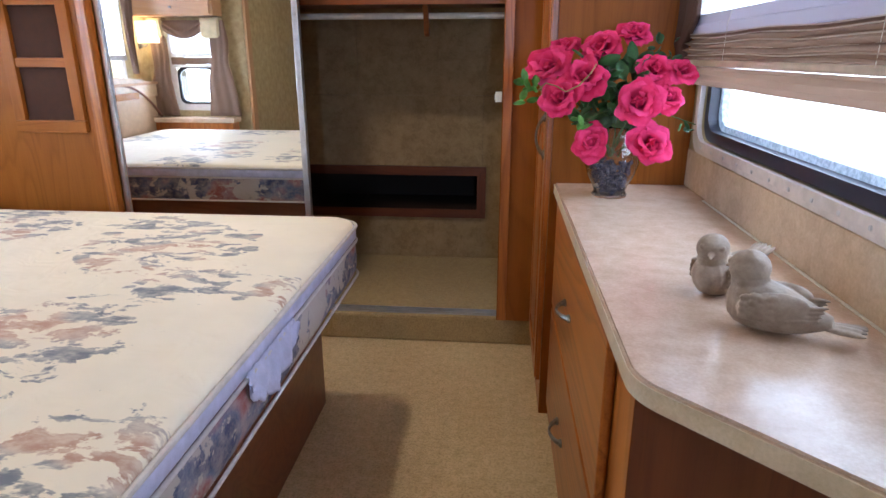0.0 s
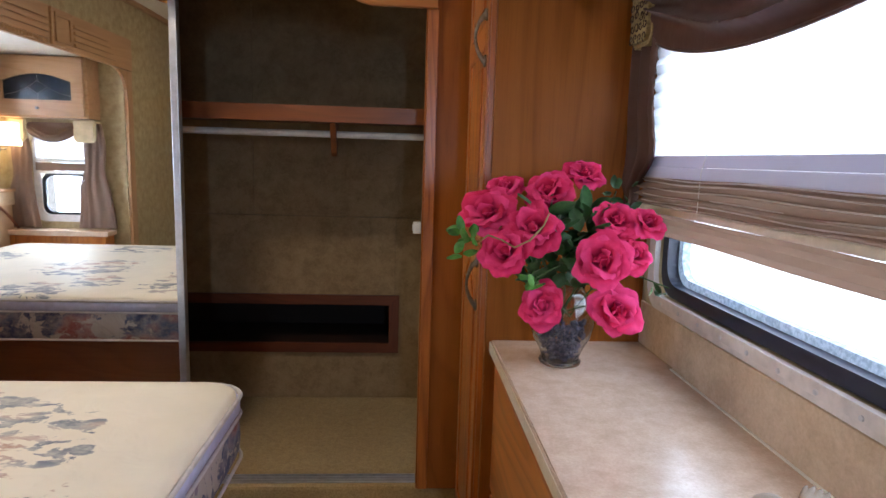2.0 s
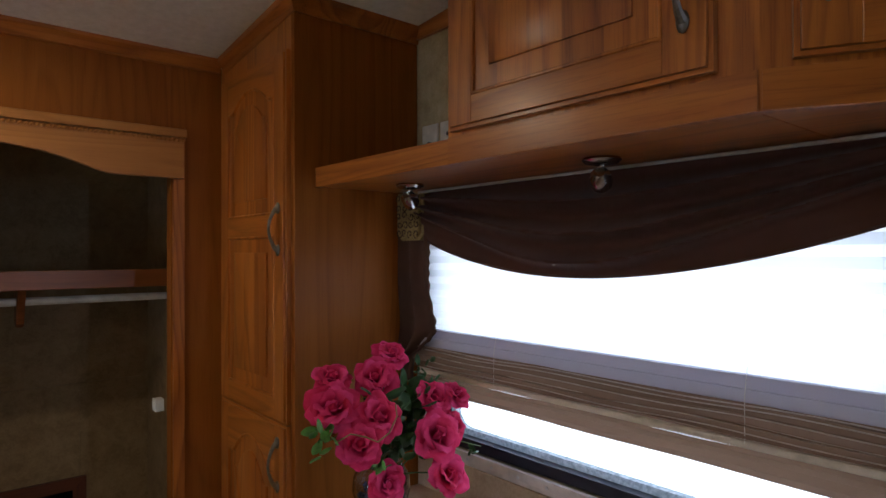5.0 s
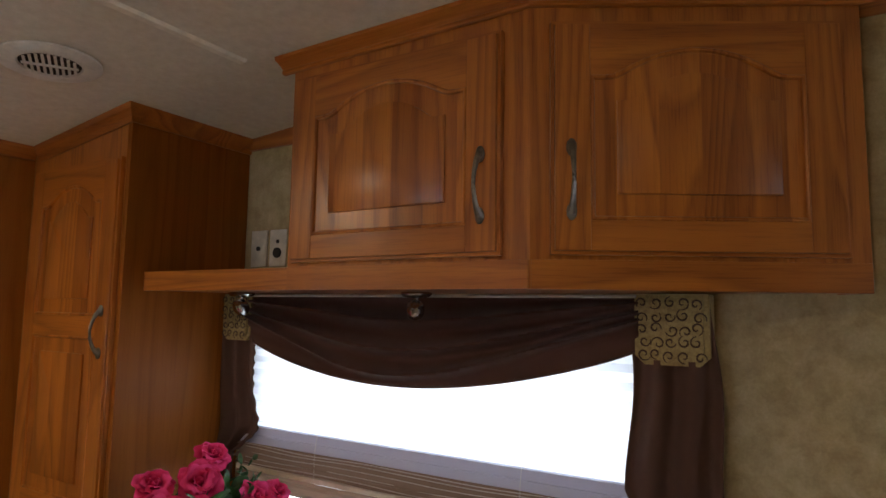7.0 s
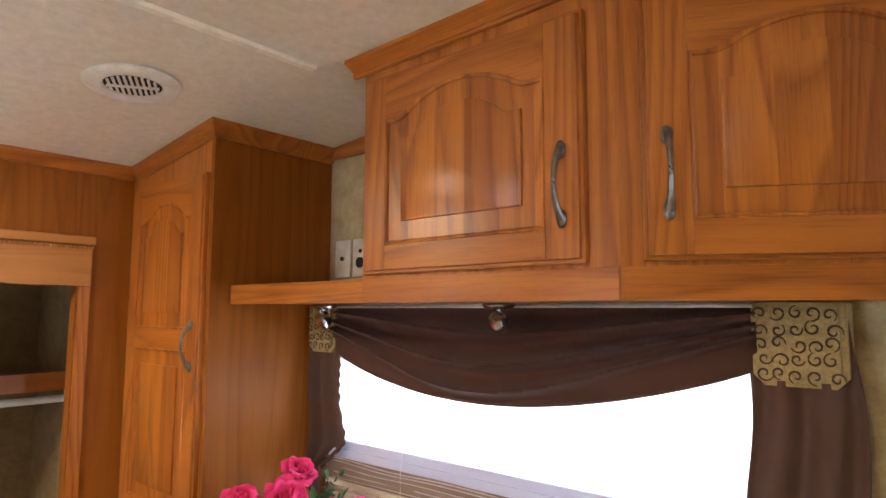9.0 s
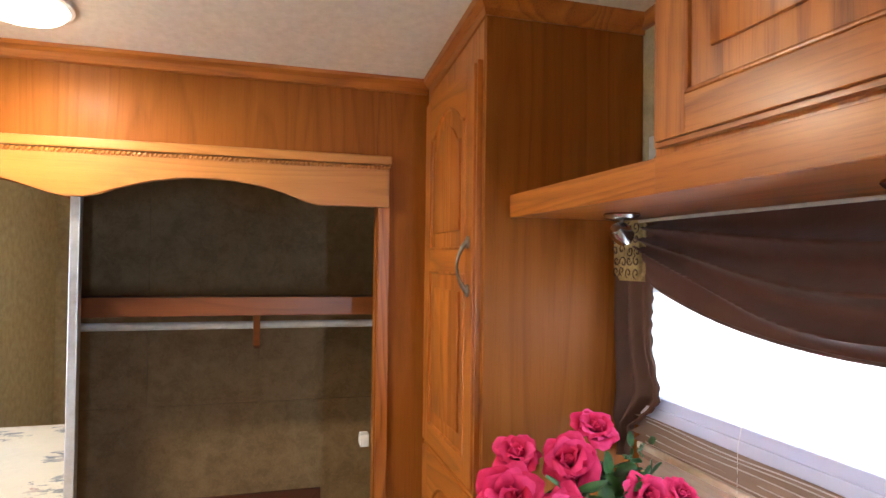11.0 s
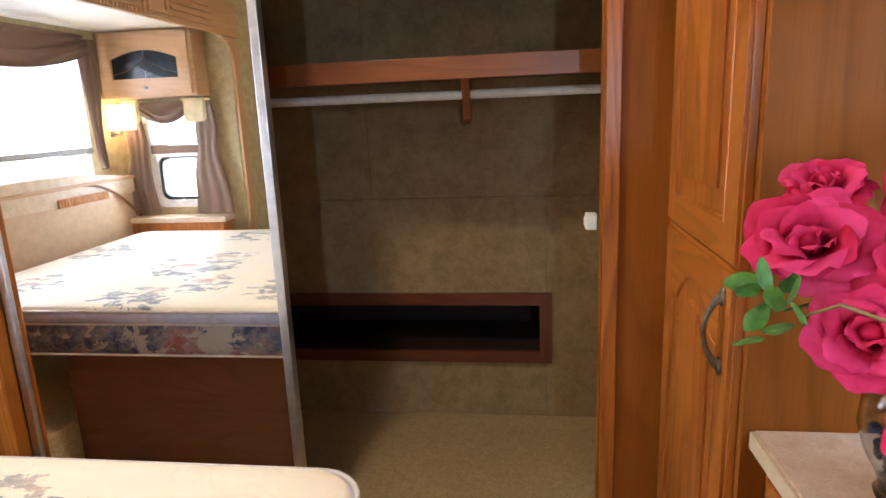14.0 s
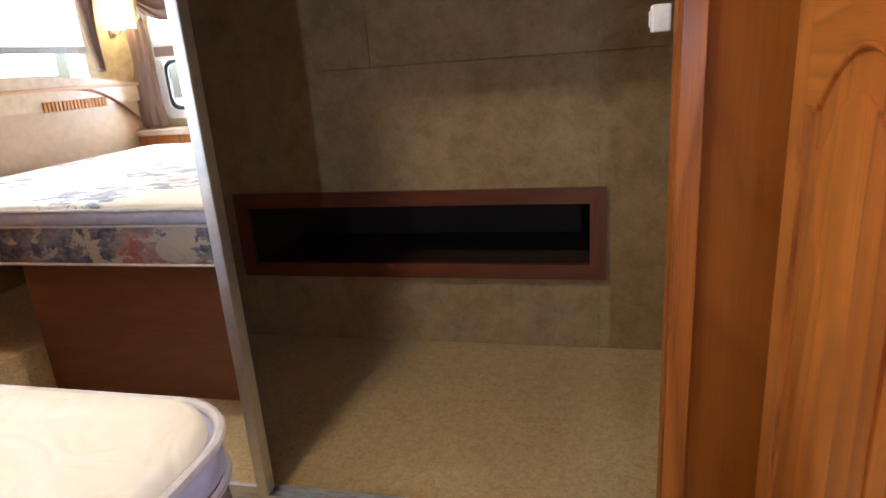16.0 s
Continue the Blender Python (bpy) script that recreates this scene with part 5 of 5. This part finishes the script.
# Thin dark sheet painted as the shade inside the cubbies, without their depth.
part("inside", box((CX0 + 0.046, 0.003, 0.934), (CX1 - 0.046, 0.0065, 1.90)), plain("cubby_shade_brown", (0.055, 0.018, 0.007), 0.95), cub, "dark sheet standing in for the shaded inside")

# ---- vase and roses on the counter ----
VX, VY, VZ = 0.305, 1.708, 0.812
vase = thing("flower_vase", "clear glass vase half full of dark pebbles on the counter", "vase", (VX, VY, VZ))
outer = [(0.046, 0.001), (0.048, 0.007), (0.042, 0.016), (0.048, 0.032), (0.064, 0.062), (0.073, 0.095), (0.070, 0.128), (0.054, 0.158), (0.046, 0.176), (0.054, 0.196)]
inner = [(0.051, 0.196), (0.043, 0.176), (0.051, 0.158), (0.067, 0.128), (0.070, 0.095), (0.061, 0.062), (0.045, 0.033), (0.038, 0.006), (0.001, 0.005)]
g = smooth(part("glass", lathe([(0.001, 0.001)] + outer + inner, 40, caps=False), vase_glass, vase, "thick clear glass body"), 70)
rnd = random.Random(11)
bm = bmesh.new()
for i in range(210):
    a, z = rnd.random() * 6.283, 0.012 + 0.080 * rnd.random()
    r = (0.036 + 0.40 * max(0, z - 0.015)) * math.sqrt(rnd.random()) * 0.9
    vs = bmesh.ops.create_icosphere(bm, subdivisions=1, radius=0.0075)["verts"]
    bmesh.ops.transform(bm, matrix=pose(r * math.cos(a), r * math.sin(a), z, rnd.random() * 180, rnd.random() * 180, 0) @ Matrix.Diagonal((1.2, 0.9, 0.65, 1)), verts=vs)
part("pebbles", bm, plain("dark_pebbles", (0.09, 0.085, 0.14), 0.10, 0, 0.6, 120), vase, "dark glass pebbles", "stuff")


def petal_mesh(name, length, width, cup, curl):
    bm = bmesh.new()
    nu, nv = 6, 9
    grid = []
    for j in range(nv + 1):
        v = j / nv
        half = width * (0.28 + 0.72 * math.sin(math.pi / 2 * min(1, v / 0.6))) * (1 - 0.42 * max(0, (v - 0.55) / 0.45) ** 3)
        row = []
        for i in range(nu + 1):
            u = 2 * i / nu - 1
            x = u * half
            out = cup * math.sin(v * 1.9) + curl * max(0, v - 0.6) ** 2 * 6 - 0.28 * x * x / max(width, 1e-4) + 0.0024 * math.sin(u * 4.5 + 2) * v * v
            z = length * v * (1 - 0.24 * u * u * u * u * v - 0.06 * u * u * v) - curl * max(0, v - 0.75) * 0.6 + 0.0014 * math.sin(u * 5 + v * 4) * v
            row.append(bm.verts.new((x, -out, z)))
        grid.append(row)
    for j in range(nv):
        for i in range(nu):
            bm.faces.new((grid[j][i], grid[j][i + 1], grid[j + 1][i + 1], grid[j + 1][i]))
    me = bpy.data.meshes.new(name)
    bm.to_mesh(me)
    bm.free()
    me.polygons.foreach_set("use_smooth", [True] * len(me.polygons))
    return me


def petal_mat():
    m, n, l, b = principled("rose_petal", (0.70, 0.03, 0.12), 0.7)
    b.inputs["Specular IOR Level"].default_value = 0.2
    info = n.new("ShaderNodeObjectInfo")
    vec = coords(n, l)
    f = noise_tex(n, l, vec, 40, 3)
    c = ramp(n, l, info.outputs["Random"], [(0.0, (0.74, 0.014, 0.075)), (0.5, (0.90, 0.030, 0.14)), (1.0, (0.98, 0.07, 0.26))])
    l.new(mix(n, l, 0.35, c, ramp(n, l, f, [(0.35, (0.60, 0.010, 0.08)), (0.65, (1.0, 0.08, 0.27))])), b.inputs["Base Color"])
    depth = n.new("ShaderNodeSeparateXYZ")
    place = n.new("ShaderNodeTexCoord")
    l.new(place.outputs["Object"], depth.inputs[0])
    # Shading put into the petal colour: dark at the base, bright at the tip.
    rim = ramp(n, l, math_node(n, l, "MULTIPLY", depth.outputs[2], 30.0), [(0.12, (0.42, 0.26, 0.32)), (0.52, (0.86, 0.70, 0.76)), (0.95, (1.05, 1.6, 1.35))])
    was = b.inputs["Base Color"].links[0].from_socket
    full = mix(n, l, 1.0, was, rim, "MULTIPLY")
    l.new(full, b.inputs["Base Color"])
    c = full
    t = n.new("ShaderNodeBsdfTranslucent")
    l.new(c, t.inputs[0])
    mx = n.new("ShaderNodeMixShader")
    mx.inputs[0].default_value = 0.25
    l.new(b.outputs[0], mx.inputs[1])
    l.new(t.outputs[0], mx.inputs[2])
    l.new(mx.outputs[0], n["Material Output"].inputs[0])
    return m


rose_mat = petal_mat()
leaf_mat = plain("rose_leaf", (0.035, 0.11, 0.028), 0.45, 0, 0.5, 30)
leaf_bright = plain("bright_leaf", (0.09, 0.26, 0.04), 0.45, 0, 0.4, 30)
stem_mat = plain("green_stem", (0.06, 0.13, 0.03), 0.5)
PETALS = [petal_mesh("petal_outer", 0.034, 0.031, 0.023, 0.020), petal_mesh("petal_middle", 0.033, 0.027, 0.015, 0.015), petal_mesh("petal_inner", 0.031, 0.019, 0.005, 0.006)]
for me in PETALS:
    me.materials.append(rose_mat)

bouquet = thing("rose_bouquet", "silk hot pink roses with dark green leaves in the vase", "flowers", (VX, VY, VZ + 0.18))
O = Vector((VX, VY, VZ + 0.18))
ROSES = [((0.350, 1.712, 1.232), 1.0), ((0.250, 1.640, 1.196), 1.05), ((0.120, 1.612, 1.150), 1.15), ((0.205, 1.560, 1.125), 1.1), ((0.150, 1.545, 1.078), 1.15), ((0.170, 1.70, 1.195), 0.95),
         ((0.375, 1.565, 1.140), 1.0), ((0.440, 1.560, 1.140), 0.8), ((0.330, 1.500, 1.070), 1.15), ((0.405, 1.530, 1.080), 0.85), ((0.232, 1.560, 0.965), 1.0), ((0.366, 1.500, 0.972), 1.0)]
rnd = random.Random(21)
stems = bmesh.new()
for pos, size in ROSES:
    p = Vector(pos) + Vector((-0.010, 0, 0.014))
    size *= rnd.uniform(0.80, 0.93)
    away = (p - (O + Vector((0.0, 0.05, -0.10)))).normalized()
    away = (away + Vector((-0.22 + rnd.uniform(-0.3, 0.3), -0.5 + rnd.uniform(-0.2, 0.2), 0.15 + rnd.uniform(-0.25, 0.25)))).normalized()
    turn = away.to_track_quat("Z", "Y").to_matrix().to_4x4()
    core = bmesh.new()
    bmesh.ops.create_icosphere(core, subdivisions=2, radius=0.0115 * size)
    for v in core.verts:
        v.co.z = v.co.z * 1.3 + 0.008
    rose = smooth(part("rose", core, rose_mat, bouquet, "hot pink silk rose"))
    rose.matrix_local = Matrix.Translation(p - O) @ turn @ pose(0, 0, -0.018 * size)
    for ring, (count, me, lean, r0) in enumerate(((6, PETALS[0], 30, 0.009), (5, PETALS[1], 20, 0.009), (5, PETALS[1], 6, 0.007), (4, PETALS[2], -3, 0.004))):
        for i in range(count):
            a = 360 / count * i + ring * 37 + rnd.uniform(-12, 12)
            pt = new("petal", me)
            pt.parent = rose
            s = size * rnd.uniform(0.90, 1.18)
            pt.matrix_local = pose(0, 0, 0, 0, 0, a) @ pose(0, -r0 * size, 0, lean + rnd.uniform(-15, 15), rnd.uniform(-20, 20), rnd.uniform(-14, 14)) @ Matrix.Diagonal((s * rnd.uniform(0.9, 1.15), s, s, 1))
    s0 = Vector((rnd.uniform(-0.015, 0.015), rnd.uniform(-0.015, 0.015), -0.07))
    e = p - O - away * 0.018
    mid = (s0 + e) / 2 + Vector((0, 0, 0.03))
    pts = [s0 * (1 - u) ** 2 + mid * 2 * u * (1 - u) + e * u * u for u in [k / 7 for k in range(8)]]
    tube(pts, 0.0019, 6, stems)
for line in (((0.285, 1.69, 1.03), (0.36, 1.60, 1.06), (0.41, 1.54, 1.045), (0.455, 1.505, 1.03)), ((0.20, 1.60, 1.12), (0.13, 1.59, 1.11), (0.08, 1.58, 1.10)), ((0.30, 1.66, 1.05), (0.25, 1.59, 1.05), (0.20, 1.56, 1.03))):
    tube([Vector(p) - O for p in line], 0.0014, 6, stems)
part("tendril", tube([Vector(p) - O for p in ((0.085, 1.56, 1.10), (0.105, 1.53, 1.122), (0.128, 1.508, 1.116), (0.150, 1.497, 1.104), (0.178, 1.495, 1.118), (0.205, 1.505, 1.145), (0.220, 1.53, 1.165))], 0.0018, 6), plain("tan_tendril", (0.30, 0.20, 0.08), 0.6), bouquet, "curling tan tendril")
part("stems", stems, stem_mat, bouquet, "thin green stems", "stuff")

bm = bmesh.new()
rows = []
for j in range(7):
    v = j / 6
    w = 0.0115 * math.sin(math.pi * (0.06 + 0.9 * v)) ** 0.8
    rows.append([bm.verts.new((u * w, 0.0035 * (1 - abs(u)) * -1 + 0.010 * v * v, 0.036 * v)) for u in (-1, -0.5, 0, 0.5, 1)])
for p, q in zip(rows, rows[1:]):
    for i in range(4):
        bm.faces.new((p[i], p[i + 1], q[i + 1], q[i]))
leaf_me = bpy.data.meshes.new("leaf")
bm.to_mesh(leaf_me)
bm.free()
leaf_me.polygons.foreach_set("use_smooth", [True] * len(leaf_me.polygons))
leaf_me2 = leaf_me.copy()
leaf_me.materials.append(leaf_mat)
leaf_me2.materials.append(leaf_bright)


def leaf(at, bright, size):
    ob = new("leaf", leaf_me2 if bright else leaf_me)
    ob.parent = bouquet
    ob.matrix_local = Matrix.Translation(Vector(at) - O) @ pose(0, 0, 0, rnd.uniform(-100, 100), rnd.uniform(-60, 60), rnd.uniform(0, 360)) @ Matrix.Diagonal((size, size, size, 1))


def spread(s):
    return max(-1.4 * s, min(1.4 * s, rnd.gauss(0, s)))


for i in range(175):
    leaf((0.285 + spread(0.055), 1.635 + spread(0.04), 1.09 + spread(0.055)), False, rnd.uniform(0.9, 1.5))
for i in range(11):
    leaf((0.070 + spread(0.016), 1.575 + spread(0.015), 1.095 + spread(0.020)), True, rnd.uniform(0.8, 1.1))
for i in range(7):
    leaf((0.195 + spread(0.015), 1.56 + spread(0.015), 1.02 + spread(0.012)), True, rnd.uniform(0.7, 1.1))
for i in range(12):
    leaf((0.40 + spread(0.02), 1.66 + spread(0.02), 1.20 + spread(0.025)), False, rnd.uniform(0.7, 1.0))
for i in range(4):
    leaf((0.42 + 0.012 * i, 1.515, 1.015), False, 0.7)


# ---- pair of stone birds ----
def bird_mat():
    m, n, l, b = principled("bird_stone", (0.42, 0.36, 0.32), 0.65)
    vec = coords(n, l)
    f = noise_tex(n, l, vec, 45, 5, 0.65)
    l.new(ramp(n, l, f, [(0.3, (0.22, 0.160, 0.115)), (0.55, (0.31, 0.235, 0.178)), (0.8, (0.41, 0.33, 0.26))]), b.inputs["Base Color"])
    bump(n, l, b, noise_tex(n, l, vec, 260, 3), 0.35, 0.001)
    return m


bird_stone = bird_mat()


def bird(label, at, rz, size, head_turn, lift):
    """Local +x is the way the breast faces. lift: how steeply the tail rises."""
    bm = bmesh.new()

    def blob(c, r, m=None, fine=3):
        vs = bmesh.ops.create_icosphere(bm, subdivisions=fine, radius=1)["verts"]
        for v in vs:
            v.co = Vector((v.co.x * r[0], v.co.y * r[1], v.co.z * r[2]))
        if m:
            bmesh.ops.transform(bm, matrix=m, verts=vs)
        bmesh.ops.translate(bm, vec=c, verts=vs)

    # body: ovals along the spine from the breast to the rump
    rows = []
    spine = ((0.052, 0.040, 0.006, 0.008), (0.047, 0.040, 0.021, 0.023), (0.036, 0.040, 0.031, 0.034), (0.018, 0.039, 0.037, 0.038), (-0.004, 0.037, 0.039, 0.037),
             (-0.028, 0.034, 0.035, 0.032), (-0.050, 0.031 + lift * 0.006, 0.027, 0.024), (-0.070, 0.030 + lift * 0.016, 0.019, 0.015), (-0.084, 0.030 + lift * 0.026, 0.013, 0.008))
    for x, z, ry, rz_ in spine:
        rows.append([bm.verts.new((x, ry * math.cos(a), max(0.001, z + rz_ * math.sin(a)))) for a in [2 * math.pi * k / 24 for k in range(24)]])
    for p, q in zip(rows, rows[1:]):
        for k in range(24):
            bm.faces.new((p[k], p[(k + 1) % 24], q[(k + 1) % 24], q[k]))
    bm.faces.new(rows[0])
    bm.faces.new(rows[-1][::-1])
    blob((0.024, 0, 0.070), (0.026, 0.025, 0.024))
    blob((0.027, 0, 0.089), (0.028, 0.027, 0.026))
    c = math.cos(radians(head_turn)), math.sin(radians(head_turn))
    for q in range(4):
        blob((0.027 + (0.026 + 0.004 * q) * c[0], (0.026 + 0.004 * q) * c[1], 0.084 - 0.0012 * q), (0.0062 - 0.0012 * q, 0.0062 - 0.0012 * q, 0.0048 - 0.0009 * q), None, 2)
    for sy in (-1, 1):
        ex, ey = 0.027 + 0.020 * c[0] - sy * 0.0165 * c[1], 0.020 * c[1] + sy * 0.0165 * c[0]
        blob((ex, ey, 0.095), (0.0046, 0.0046, 0.0046), None, 2)
        # wing: an oval shell, rows of small feathers, long pinions
        blob((-0.012, sy * 0.028, 0.044), (0.046, 0.012, 0.023), pose(0, 0, 0, 0, 10 + 8 * lift, sy * 8))
        for r in range(4):
            for k in range(4):
                blob((0.022 - 0.0115 * r, sy * (0.0385 - 0.0006 * r - 0.0007 * (k - 1.5) ** 2), 0.030 + 0.0085 * k + 0.004 * (r % 2)), (0.0082, 0.0046, 0.0062), pose(0, 0, 0, 0, 0, sy * 14), 2)
        for k in range(4):
            blob((-0.040 - 0.003 * k, sy * (0.0280 - 0.002 * k), 0.033 + 0.0062 * k + lift * 0.005), (0.032, 0.0050, 0.0034), pose(0, 0, 0, 0, 6 + 10 * lift, sy * 14), 2)
    slope = 4 + 24 * lift
    for k in range(-2, 3):
        blob((-0.096, k * 0.0062, 0.028 + lift * 0.034 - 0.0008 * k * k), (0.031, 0.0060, 0.0046), pose(0, 0, 0, 0, slope, k * -7), 2)
    ob = part("bird_figurine", bm, bird_stone)
    tagged(ob, label, "figurine", "stone birds on the counter")
    re = ob.modifiers.new("merge", "REMESH")
    re.mode, re.voxel_size, re.use_smooth_shade = "VOXEL", 0.0015, True
    sm = ob.modifiers.new("soften", "SMOOTH")
    sm.factor, sm.iterations = 0.5, 2
    ob.matrix_world = pose(*at, 0, 0, rz) @ Matrix.Diagonal((size, size, size, 1))
    return ob


bird("small grey-tan carved stone bird with a cocked tail on the counter", (0.362, 0.978, 0.812), 214, 0.92, 34, 1.0)
bird("larger grey-tan carved stone bird with scalloped wings on the counter", (0.380, 0.842, 0.812), 150, 0.99, -30, 0.0)
